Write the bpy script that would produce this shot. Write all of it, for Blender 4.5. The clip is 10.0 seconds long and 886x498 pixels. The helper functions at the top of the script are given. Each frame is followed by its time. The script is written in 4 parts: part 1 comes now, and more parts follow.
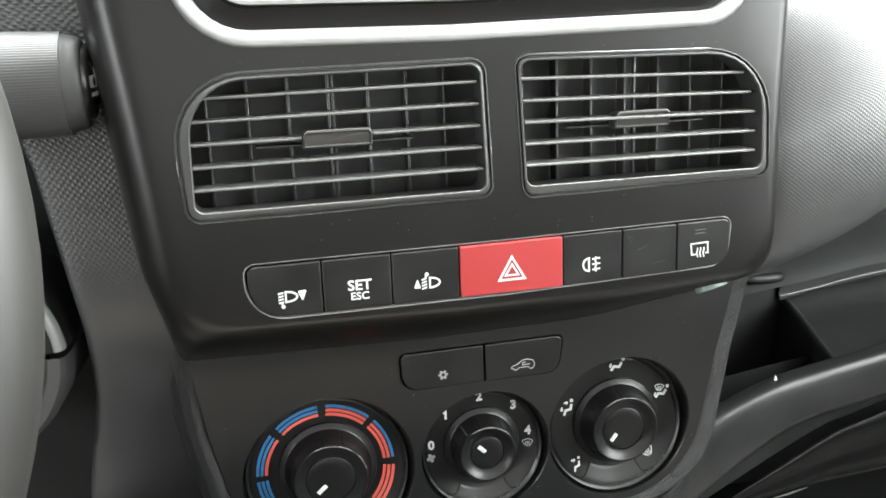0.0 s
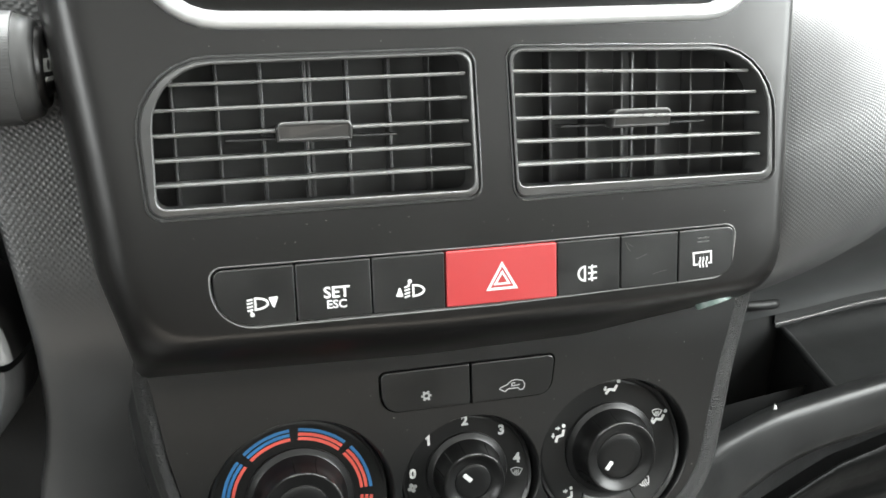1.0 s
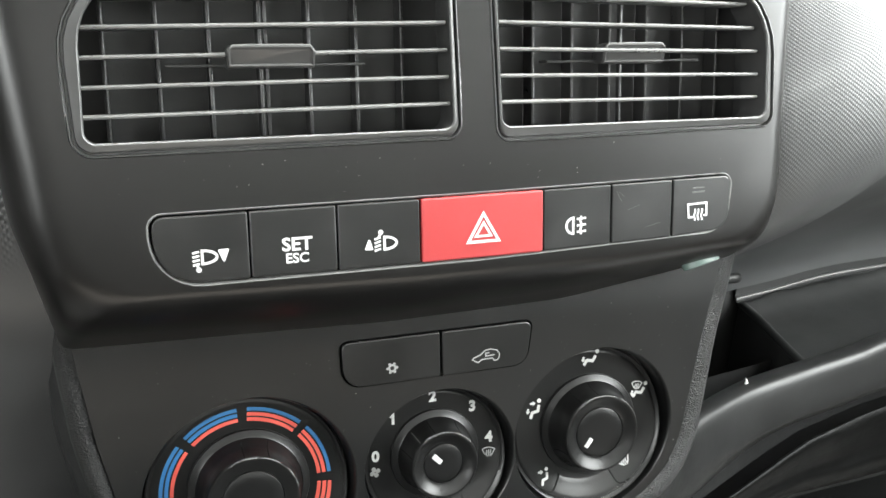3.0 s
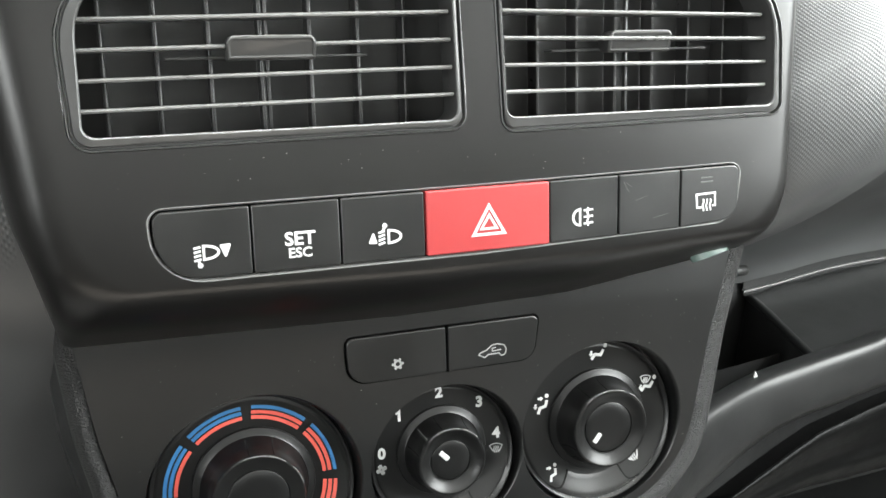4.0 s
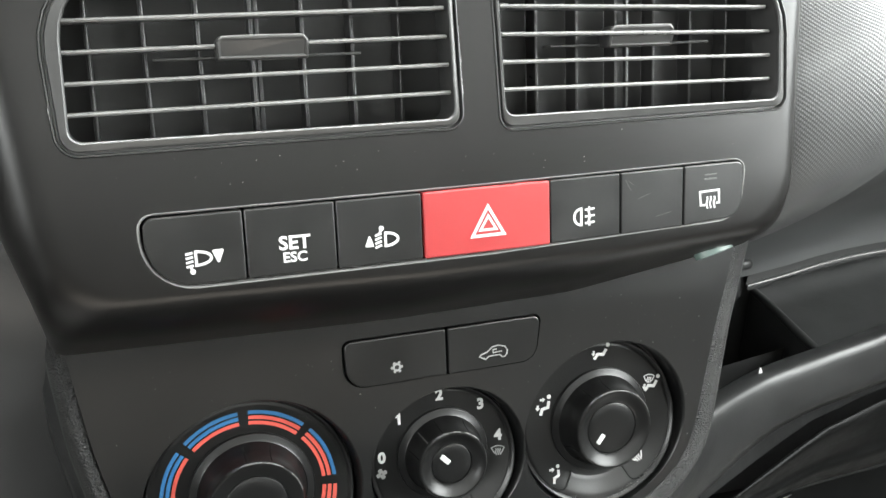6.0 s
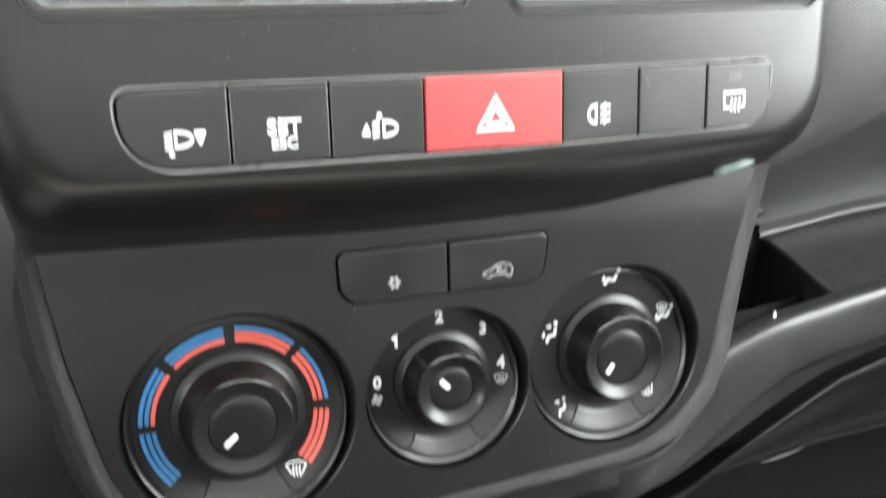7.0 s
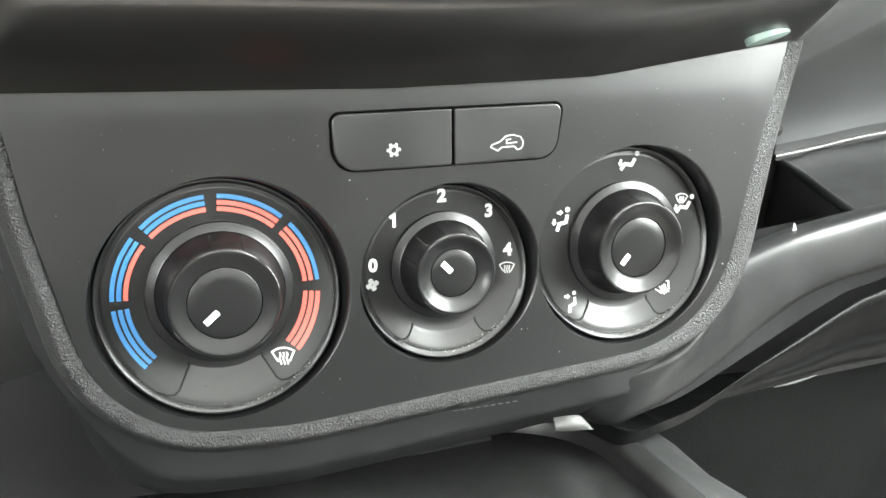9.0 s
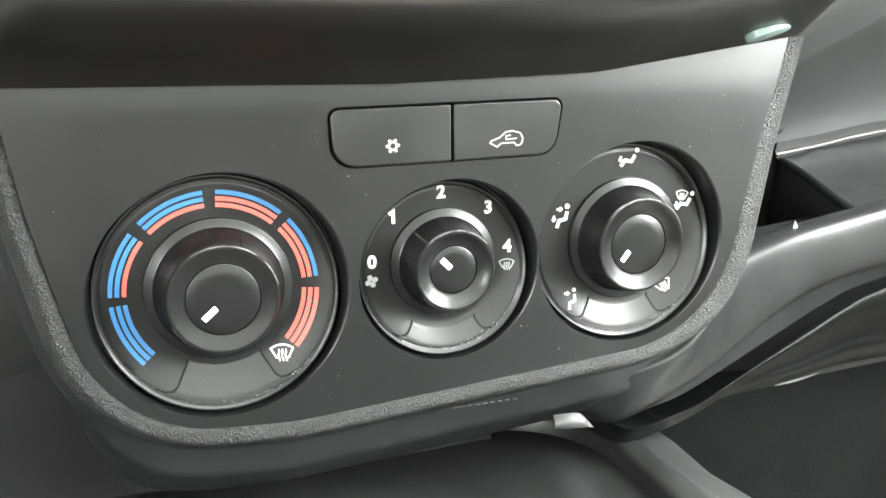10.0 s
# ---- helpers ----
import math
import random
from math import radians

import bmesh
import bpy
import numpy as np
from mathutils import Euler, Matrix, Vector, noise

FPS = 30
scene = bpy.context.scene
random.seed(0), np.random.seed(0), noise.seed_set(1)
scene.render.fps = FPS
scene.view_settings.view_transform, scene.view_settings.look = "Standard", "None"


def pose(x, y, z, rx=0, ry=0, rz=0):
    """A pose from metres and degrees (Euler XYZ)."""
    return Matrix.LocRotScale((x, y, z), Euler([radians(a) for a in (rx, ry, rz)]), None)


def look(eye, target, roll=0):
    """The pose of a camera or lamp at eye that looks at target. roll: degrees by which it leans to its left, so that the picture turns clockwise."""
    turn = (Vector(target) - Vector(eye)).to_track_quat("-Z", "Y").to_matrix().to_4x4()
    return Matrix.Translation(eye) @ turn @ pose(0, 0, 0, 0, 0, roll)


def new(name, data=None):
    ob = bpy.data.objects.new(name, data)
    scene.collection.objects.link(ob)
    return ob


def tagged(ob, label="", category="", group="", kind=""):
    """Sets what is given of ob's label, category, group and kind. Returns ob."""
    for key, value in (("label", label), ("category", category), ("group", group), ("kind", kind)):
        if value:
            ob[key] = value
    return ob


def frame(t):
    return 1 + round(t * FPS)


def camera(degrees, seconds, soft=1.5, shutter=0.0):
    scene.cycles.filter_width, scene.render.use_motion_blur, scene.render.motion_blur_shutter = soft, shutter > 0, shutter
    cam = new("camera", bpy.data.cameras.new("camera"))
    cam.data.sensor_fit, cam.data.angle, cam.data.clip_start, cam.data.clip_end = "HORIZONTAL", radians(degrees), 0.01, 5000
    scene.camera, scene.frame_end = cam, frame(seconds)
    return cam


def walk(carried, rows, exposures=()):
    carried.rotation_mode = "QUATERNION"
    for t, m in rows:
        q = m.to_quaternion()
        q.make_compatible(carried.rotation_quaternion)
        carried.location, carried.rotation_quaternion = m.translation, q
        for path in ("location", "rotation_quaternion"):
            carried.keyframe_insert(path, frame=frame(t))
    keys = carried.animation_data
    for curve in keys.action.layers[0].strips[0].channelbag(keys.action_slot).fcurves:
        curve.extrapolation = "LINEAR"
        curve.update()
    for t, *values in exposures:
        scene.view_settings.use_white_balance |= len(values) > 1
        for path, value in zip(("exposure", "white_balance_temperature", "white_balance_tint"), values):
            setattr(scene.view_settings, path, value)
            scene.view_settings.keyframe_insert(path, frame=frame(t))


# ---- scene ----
cam = camera(52.70, 10.0, shutter=0.6)
PATH = [
    (0, (-0.09474, -0.22916, 1.12918), (-0.03124, -0.01185, 0.93234), 5.553),
    (0.5, (-0.09211, -0.22274, 1.11433), (-0.02628, -0.00082, 0.92349), 5.871),
    (1, (-0.09183, -0.21895, 1.10206), (-0.02074, 0.00649, 0.91734), 6.679),
    (1.5, (-0.09149, -0.21365, 1.08636), (-0.01313, 0.01149, 0.90424), 8.042),
    (2, (-0.09247, -0.20926, 1.07640), (-0.00667, 0.01385, 0.89512), 9.262),
    (2.5, (-0.09437, -0.20215, 1.06984), (-0.00211, 0.01780, 0.88788), 9.988),
    (3, (-0.09930, -0.19761, 1.06595), (-0.00355, 0.02092, 0.88408), 10.147),
    (4.5, (-0.09748, -0.19381, 1.06168), (-0.00385, 0.02478, 0.87878), 9.003),
    (5, (-0.09607, -0.19096, 1.06177), (-0.00252, 0.02635, 0.87732), 8.876),
    (6.4, (-0.09497, -0.18742, 1.06002), (-0.00113, 0.02941, 0.87515), 8.788),
    (6.5, (-0.09417, -0.18618, 1.05706), (-0.00014, 0.03158, 0.87337), 8.841),
    (6.9, (-0.09293, -0.18938, 1.03404), (0.00169, 0.02685, 0.84887), 9.516),
    (7, (-0.09238, -0.18955, 1.02919), (0.00135, 0.02413, 0.84062), 9.692),
    (7.5, (-0.08914, -0.19125, 1.00263), (0.00374, 0.01660, 0.80725), 10.664),
    (8, (-0.08935, -0.19159, 0.99198), (0.00467, 0.01620, 0.79709), 10.968),
    (8.5, (-0.08899, -0.19072, 0.99120), (0.00481, 0.01640, 0.79549), 11.040),
    (9, (-0.08984, -0.19058, 0.98920), (0.00497, 0.01659, 0.79404), 11.203),
    (9.5, (-0.08993, -0.19056, 0.98896), (0.00498, 0.01632, 0.79353), 11.226),
    (10, (-0.08910, -0.19090, 0.98793), (0.00531, 0.01641, 0.79271), 11.150),
]
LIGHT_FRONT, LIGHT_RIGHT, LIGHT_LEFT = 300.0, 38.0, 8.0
walk(cam, [(t, look(eye, target, roll)) for t, eye, target, roll in PATH],
     exposures=[(0, -0.03, 6600, 5), (1.5, 0.17, 6600, 5), (3.0, 0.28, 6600, 5), (6.5, 0.28, 6600, 5), (7.0, 0.65, 6620, 4), (7.5, 1.45, 6640, 5), (8.0, 1.61, 6640, 4), (10, 1.61, 6640, 4)])

# ---- world and light ----
world = bpy.data.worlds.new("overcast_sky")
scene.world = world
world.use_nodes = True
wn = world.node_tree.nodes
sky = wn.new("ShaderNodeTexSky")
sky.sky_type, sky.sun_disc = "NISHITA", False
sky.sun_elevation, sky.sun_rotation = radians(48), radians(20)
world.node_tree.links.new(sky.outputs[0], wn["Background"].inputs[0])
wn["Background"].inputs[1].default_value = 0.05


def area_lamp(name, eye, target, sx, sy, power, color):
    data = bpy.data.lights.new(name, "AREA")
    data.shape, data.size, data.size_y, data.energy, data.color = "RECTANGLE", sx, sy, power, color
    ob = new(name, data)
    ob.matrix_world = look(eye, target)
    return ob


sun = new("sun", bpy.data.lights.new("sun", "SUN"))
sun.data.energy, sun.data.angle, sun.data.color = 1.0, radians(20), (1.0, 0.97, 0.93)
sun.matrix_world = look((0, 0, 0), (-0.15, -0.75, -1.0))
area_lamp("windscreen_daylight", (0.05, 0.50, 1.34), (0.0, -0.02, 0.98), 1.3, 0.75, LIGHT_FRONT, (0.96, 0.98, 1.0))
area_lamp("passenger_window_daylight", (0.72, -0.16, 1.36), (0.0, -0.05, 0.92), 1.0, 0.5, LIGHT_RIGHT, (0.96, 0.98, 1.0))
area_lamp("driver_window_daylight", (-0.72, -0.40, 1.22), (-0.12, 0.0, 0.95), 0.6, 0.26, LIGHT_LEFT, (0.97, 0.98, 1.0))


# ---- materials ----
def nodes_of(name):
    mat = bpy.data.materials.new(name)
    mat.use_nodes = True
    nt = mat.node_tree
    return mat, nt, nt.nodes["Principled BSDF"], nt.nodes.new("ShaderNodeTexCoord").outputs["Object"]


def node(nt, kind, links=(), **values):
    n = nt.nodes.new(kind)
    for key, value in values.items():
        if key in n.inputs:
            n.inputs[key].default_value = value
    for socket, source in links:
        nt.links.new(source, n.inputs[socket])
    return n


def ramp(nt, source, a, b, lo=0.3, hi=0.7):
    n = nt.nodes.new("ShaderNodeMapRange")
    nt.links.new(source, n.inputs[0])
    n.inputs[1].default_value, n.inputs[2].default_value, n.inputs[3].default_value, n.inputs[4].default_value = lo, hi, a, b
    return n.outputs[0]


def mix_color(nt, fac, a, b):
    n = nt.nodes.new("ShaderNodeMix")
    n.data_type = "RGBA"
    nt.links.new(fac, n.inputs[0])
    n.inputs[6].default_value, n.inputs[7].default_value = (*a, 1), (*b, 1)
    return n.outputs[2]


def plastic(name, color, rough=0.45, grain_scale=1500.0, bump=0.15, wear=0.25, spec=0.5, depth=0.0003, smudge=0.18):
    """Moulded plastic: cloudy tone, smudges in the gloss, fine grain in the relief."""
    mat, nt, bsdf, at = nodes_of(name)
    cloud = node(nt, "ShaderNodeTexNoise", [("Vector", at)], Scale=14.0, Detail=5.0, Roughness=0.6)
    smear = node(nt, "ShaderNodeTexNoise", [("Vector", at)], Scale=60.0, Detail=6.0, Roughness=0.7)
    fine = node(nt, "ShaderNodeTexNoise", [("Vector", at)], Scale=grain_scale, Detail=3.0, Roughness=0.6)
    lo = tuple(c * (1 - wear) for c in color)
    hi = tuple(min(1, c * (1 + wear)) for c in color)
    nt.links.new(mix_color(nt, ramp(nt, cloud.outputs[0], 0, 1), lo, hi), bsdf.inputs["Base Color"])
    nt.links.new(ramp(nt, smear.outputs[0], rough * (1 - smudge), min(1, rough * (1 + smudge))), bsdf.inputs["Roughness"])
    b = node(nt, "ShaderNodeBump", [("Height", fine.outputs[0])], Strength=bump, Distance=depth)
    nt.links.new(b.outputs[0], bsdf.inputs["Normal"])
    bsdf.inputs["Specular IOR Level"].default_value = spec
    return mat


def dimpled(name, color, pitch, rough, strength, flat, full, slope=0.0, aspect=1.0):
    """Soft-touch skin with staggered rows of small raised pips."""
    mat, nt, bsdf, at = nodes_of(name)
    laid = nt.nodes.new("ShaderNodeUVMap")
    laid.uv_map = "laid"
    wob = node(nt, "ShaderNodeTexNoise", [("Vector", at)], Scale=90.0, Detail=2.0)
    uv = nt.nodes.new("ShaderNodeSeparateXYZ")
    mp = node(nt, "ShaderNodeMapping", [("Vector", laid.outputs[0])])
    mp.inputs["Scale"].default_value = (1.0 / (pitch * aspect), 1.0 / pitch, 1.0)
    nt.links.new(mp.outputs[0], uv.inputs[0])

    def calc(op, a, b=None):
        n = nt.nodes.new("ShaderNodeMath")
        n.operation = op
        for i, v in enumerate((a, b)):
            if v is None:
                continue
            if isinstance(v, (int, float)):
                n.inputs[i].default_value = v
            else:
                nt.links.new(v, n.inputs[i])
        return n.outputs[0]
    sx = calc("SINE", calc("MULTIPLY", uv.outputs[0], math.pi))
    sy = calc("SINE", calc("MULTIPLY", uv.outputs[1], math.pi))
    height = calc("ABSOLUTE", calc("MULTIPLY", sx, sy))
    cx = calc("COSINE", calc("MULTIPLY", uv.outputs[0], math.pi))
    cy = calc("COSINE", calc("MULTIPLY", uv.outputs[1], math.pi))
    height = calc("POWER", calc("MAXIMUM", height, calc("ABSOLUTE", calc("MULTIPLY", cx, cy))), 3.5)
    cloud = node(nt, "ShaderNodeTexNoise", [("Vector", at)], Scale=18.0, Detail=5.0)
    nt.links.new(mix_color(nt, ramp(nt, cloud.outputs[0], 0, 1), tuple(c * 0.85 for c in color), tuple(c * 1.2 for c in color)), bsdf.inputs["Base Color"])
    nt.links.new(ramp(nt, cloud.outputs[0], rough * 0.9, rough * 1.1), bsdf.inputs["Roughness"])
    place = nt.nodes.new("ShaderNodeSeparateXYZ")
    nt.links.new(at, place.inputs[0])
    fade = ramp(nt, calc("SUBTRACT", place.outputs[2], calc("MULTIPLY", place.outputs[0], slope)), 0.0, 1.0, flat, full)
    uneven = calc("MULTIPLY", calc("MULTIPLY", height, fade), ramp(nt, wob.outputs[0], 0.75, 1.0))
    b = node(nt, "ShaderNodeBump", [("Height", uneven)], Strength=strength, Distance=0.0006)
    nt.links.new(b.outputs[0], bsdf.inputs["Normal"])
    return mat


def leathery(name, color, rough, strength, scale=900.0):
    """Coarse pebbled grain of moulded trim."""
    mat, nt, bsdf, at = nodes_of(name)
    cells = node(nt, "ShaderNodeTexVoronoi", [("Vector", at)], Scale=scale, Randomness=1.0)
    cells.feature = "SMOOTH_F1"
    fine = node(nt, "ShaderNodeTexNoise", [("Vector", at)], Scale=scale * 1.6, Detail=4.0, Roughness=0.65)
    add = nt.nodes.new("ShaderNodeMath")
    add.operation = "ADD"
    nt.links.new(cells.outputs[0], add.inputs[0])
    nt.links.new(fine.outputs[0], add.inputs[1])
    cloud = node(nt, "ShaderNodeTexNoise", [("Vector", at)], Scale=20.0, Detail=5.0)
    nt.links.new(mix_color(nt, ramp(nt, cloud.outputs[0], 0, 1), tuple(c * 0.8 for c in color), tuple(c * 1.25 for c in color)), bsdf.inputs["Base Color"])
    bsdf.inputs["Roughness"].default_value = rough
    b = node(nt, "ShaderNodeBump", [("Height", add.outputs[0])], Strength=strength, Distance=0.0009)
    nt.links.new(b.outputs[0], bsdf.inputs["Normal"])
    return mat


def painted(name, color, rough=0.5, wear=0.06, metal=0.0):
    mat, nt, bsdf, at = nodes_of(name)
    cloud = node(nt, "ShaderNodeTexNoise", [("Vector", at)], Scale=180.0, Detail=5.0, Roughness=0.65)
    nt.links.new(mix_color(nt, ramp(nt, cloud.outputs[0], 0, 1), tuple(c * (1 - wear) for c in color), tuple(min(1, c * (1 + wear)) for c in color)), bsdf.inputs["Base Color"])
    nt.links.new(ramp(nt, cloud.outputs[0], rough * 0.9, rough * 1.1), bsdf.inputs["Roughness"])
    bsdf.inputs["Metallic"].default_value = metal
    return mat


BEZEL = plastic("satin_black_bezel_plastic", (0.0046, 0.0043, 0.0041), 0.31, spec=0.39, bump=0.04, grain_scale=2500, smudge=0.05)
PANEL_PLASTIC = plastic("matt_dark_grey_panel_plastic", (0.0034, 0.0035, 0.0035), 0.36, spec=0.5, bump=0.09, grain_scale=1800, smudge=0.07)
BUTTON = plastic("matt_black_button_plastic", (0.0042, 0.0042, 0.0041), 0.35, spec=0.48, bump=0.07, grain_scale=2200)
DIAL = plastic("dial_face_black_plastic", (0.0042, 0.0042, 0.0042), 0.33, spec=0.4, bump=0.05)
KNOB = plastic("knob_black_plastic", (0.0046, 0.0046, 0.0046), 0.30, spec=0.33, bump=0.03, grain_scale=2600, smudge=0.06)
# Pale plastic for real wear and scratches, and for painted glints.
WORN_GLINT = plastic("worn_and_glint_pale_plastic", (0.055, 0.055, 0.0535), 0.45, bump=0.3)
INSERT = plastic("worn_dial_insert_plastic", (0.010, 0.010, 0.0098), 0.33, spec=0.40, bump=0.04)
GROOVE = plastic("dark_joint_plastic", (0.007, 0.007, 0.007), 0.8, spec=0.1)
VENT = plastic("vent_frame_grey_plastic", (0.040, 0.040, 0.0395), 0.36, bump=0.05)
TAB = plastic("worn_tab_plastic", (0.026, 0.0255, 0.025), 0.33, bump=0.03)
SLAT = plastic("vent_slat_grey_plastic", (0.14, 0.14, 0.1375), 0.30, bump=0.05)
# Duct black lifted to grey, standing in for haze over the vents.
DUCT = plastic("vent_duct_hazed_plastic", (0.038, 0.038, 0.0374), 0.55, spec=0.3)
LID_SKIN = plastic("matt_glovebox_plastic", (0.0027, 0.0028, 0.0028), 0.42, spec=0.07, bump=0.07, grain_scale=1200)
PAD = plastic("satin_shelf_plastic", (0.011, 0.0112, 0.0112), 0.40, spec=0.32, bump=0.15, grain_scale=1400)
TRIM = leathery("pebbled_trim_plastic", (0.009, 0.009, 0.0089), 0.33, 1.0, 1550.0)
SMOOTH_DASH = plastic("smooth_dashboard_plastic", (0.013, 0.0133, 0.0133), 0.34, spec=0.36, bump=0.2, grain_scale=1400)
SKIN = dimpled("dimpled_dashboard_skin", (0.045, 0.046, 0.0465), 0.0017, 0.40, 0.3, 0.028, 0.050, 0.45, 0.88)
# Same plastic as SKIN, darker to paint in the shade beside the column.
SKIN_SHADED = dimpled("dimpled_skin_shaded", (0.030, 0.0304, 0.0305), 0.0026, 0.40, 0.5, 0.084, 0.112, 0.0, 0.82)
RED = plastic("red_hazard_plastic", (0.22, 0.017, 0.018), 0.42, bump=0.05, wear=0.06)
WHITE = painted("white_print", (0.40, 0.405, 0.40))
GREY_PRINT = painted("grey_print", (0.24, 0.243, 0.24))
BLUE = painted("blue_print", (0.016, 0.095, 0.22))
RED_PRINT = painted("red_print", (0.40, 0.058, 0.042))
SILVER = painted("satin_silver_trim", (0.42, 0.425, 0.43), 0.36, 0.04, 0.6)
RIM_SKIN = leathery("grey_worn_wheel_skin", (0.013, 0.0127, 0.0116), 0.5, 0.04, 1400.0)
COWL_GLINT = plastic("pale_cowl_glint_plastic", (0.11, 0.11, 0.108), 0.4)
STALK = plastic("matt_stalk_plastic", (0.026, 0.026, 0.0257), 0.50, spec=0.35, bump=0.1)
POCKET = plastic("dark_pocket_plastic", (0.008, 0.0082, 0.0082), 0.5, spec=0.3)
TUNNEL = plastic("grey_tunnel_plastic", (0.013, 0.0134, 0.0134), 0.42, bump=0.25, grain_scale=1300)
MINT = painted("pale_green_badge", (0.12, 0.165, 0.15), 0.4)
RUBBER = plastic("soft_black_boot_rubber", (0.010, 0.0102, 0.0102), 0.6, spec=0.12, bump=0.3, grain_scale=700)
ROOF = plastic("pale_roof_lining", (0.52, 0.515, 0.505), 0.9, bump=0.4, grain_scale=500)
LINING = plastic("grey_lining", (0.035, 0.035, 0.034), 0.85, bump=0.4, grain_scale=500)
FOOTWELL = plastic("black_footwell_carpet", (0.006, 0.0062, 0.0062), 0.95, spec=0.0, bump=0.8, grain_scale=600)
# Paler than the dark carpet, so the floor bounces light under the bezel.
CARPET = plastic("lightened_carpet", (0.19, 0.185, 0.18), 0.95, spec=0.05, bump=0.8, grain_scale=600)
# For an added unseen wall band that brightens reflections from below.
REAR_BOUNCE = plastic("warm_grey_bounce_wall", (0.42, 0.37, 0.33), 0.9, bump=0.4, grain_scale=500)
DUST = painted("pale_dust", (0.21, 0.21, 0.20), 0.9)
PAPER = painted("white_paper", (0.42, 0.42, 0.41), 0.8)

# ---- building helpers: console coordinates in millimetres, x right, y into the dash, z up the panel ----
CONSOLE = pose(0, 0, 0.8, -28, 0, 0)
BASE = {}


def thing(name, base, label="", category="", group="", kind=""):
    ob = new(name)
    ob.empty_display_size = 0.02
    ob.matrix_world = CONSOLE @ Matrix.Translation(Vector(base) * 0.001)
    BASE[ob.name] = Vector(base)
    return tagged(ob, label, category, group, kind)


def part(name, bm, material, parent, label="", sharp=38, kind=""):
    base = BASE[parent.name]
    bmesh.ops.recalc_face_normals(bm, faces=bm.faces)
    for v in bm.verts:
        v.co = (v.co - base) * 0.001
    me = bpy.data.meshes.new(name)
    bm.to_mesh(me)
    bm.free()
    me.shade_smooth()
    me.set_sharp_from_angle(angle=radians(sharp))
    me.materials.append(material)
    ob = new(name, me)
    ob.parent = parent
    BASE[ob.name] = base
    return tagged(ob, label, kind=kind)


def rounded(corners, arc=7, edge=8):
    """A closed outline from corners (x, z, radius), counter-clockwise."""
    out, n = [], len(corners)
    ends = []
    for i in range(n):
        p = Vector(corners[i][:2])
        a = (Vector(corners[i - 1][:2]) - p).normalized()
        b = (Vector(corners[(i + 1) % n][:2]) - p).normalized()
        half = a.angle(b) / 2
        d = corners[i][2] / math.tan(half)
        centre = p + (a + b).normalized() * (corners[i][2] / math.sin(half))
        s, e = p + a * d - centre, p + b * d - centre
        pts = []
        for k in range(arc + 1):
            u = k / arc
            w = math.pi - 2 * half
            q = (s * math.sin((1 - u) * w) + e * math.sin(u * w)) / max(math.sin(w), 1e-6)
            pts.append(centre + q)
        ends.append(pts)
    for i in range(n):
        out += ends[i]
        a, b = ends[i][-1], ends[(i + 1) % n][0]
        out += [a.lerp(b, k / edge) for k in range(1, edge)]
    return out


def grown(outline, d):
    """The outline moved outwards by d."""
    n, out = len(outline), []
    for i in range(n):
        t = (outline[(i + 1) % n] - outline[i - 1]).normalized()
        out.append(outline[i] + Vector((t.y, -t.x)) * d)
    return out


def at_y(outline, y):
    return [Vector((p.x, y(p.x, p.y) if callable(y) else y, p.y)) for p in outline]


def circle(cx, cz, r, n=72, a0=0.0, a1=360.0):
    full = abs(a1 - a0) >= 359.9
    return [Vector((cx + r * math.cos(radians(a0 + (a1 - a0) * k / (n if full else n - 1))),
                    cz + r * math.sin(radians(a0 + (a1 - a0) * k / (n if full else n - 1))))) for k in range(n)]


def loft(bm, loops, closed=True, cap_first=False, cap_last=False):
    rows = [[bm.verts.new(p) for p in loop] for loop in loops]
    n = len(rows[0])
    for a, b in zip(rows, rows[1:]):
        for i in range(n if closed else n - 1):
            j = (i + 1) % n
            bm.faces.new((a[i], a[j], b[j], b[i]))
    if cap_first:
        bm.faces.new(rows[0])
    if cap_last:
        bm.faces.new(rows[-1][::-1])
    return rows


def skin_over(bm, loops):
    """An open grid of rows with a surface map in metres along and across the rows."""
    rows = loft(bm, loops, closed=False)
    layer = bm.loops.layers.uv.new("laid")
    mid = loops[len(loops) // 2]
    along, across = [0.0], [0.0]
    for p, q in zip(mid, mid[1:]):
        along.append(along[-1] + (q - p).length * 0.001)
    k = len(mid) // 6
    for a, b in zip(loops, loops[1:]):
        across.append(across[-1] - (b[k] - a[k]).length * 0.001)
    place = {v: (along[i], across[j]) for j, row in enumerate(rows) for i, v in enumerate(row)}
    for f in bm.faces:
        for corner in f.loops:
            corner[layer].uv = place[corner.vert]


def prism(bm, outline, y_front, y_back, bevel=0.6):
    loft(bm, [at_y(grown(outline, -bevel), y_front), at_y(grown(outline, -bevel * 0.3), y_front + bevel * 0.3),
              at_y(outline, y_front + bevel), at_y(outline, y_back)], cap_first=True, cap_last=True)


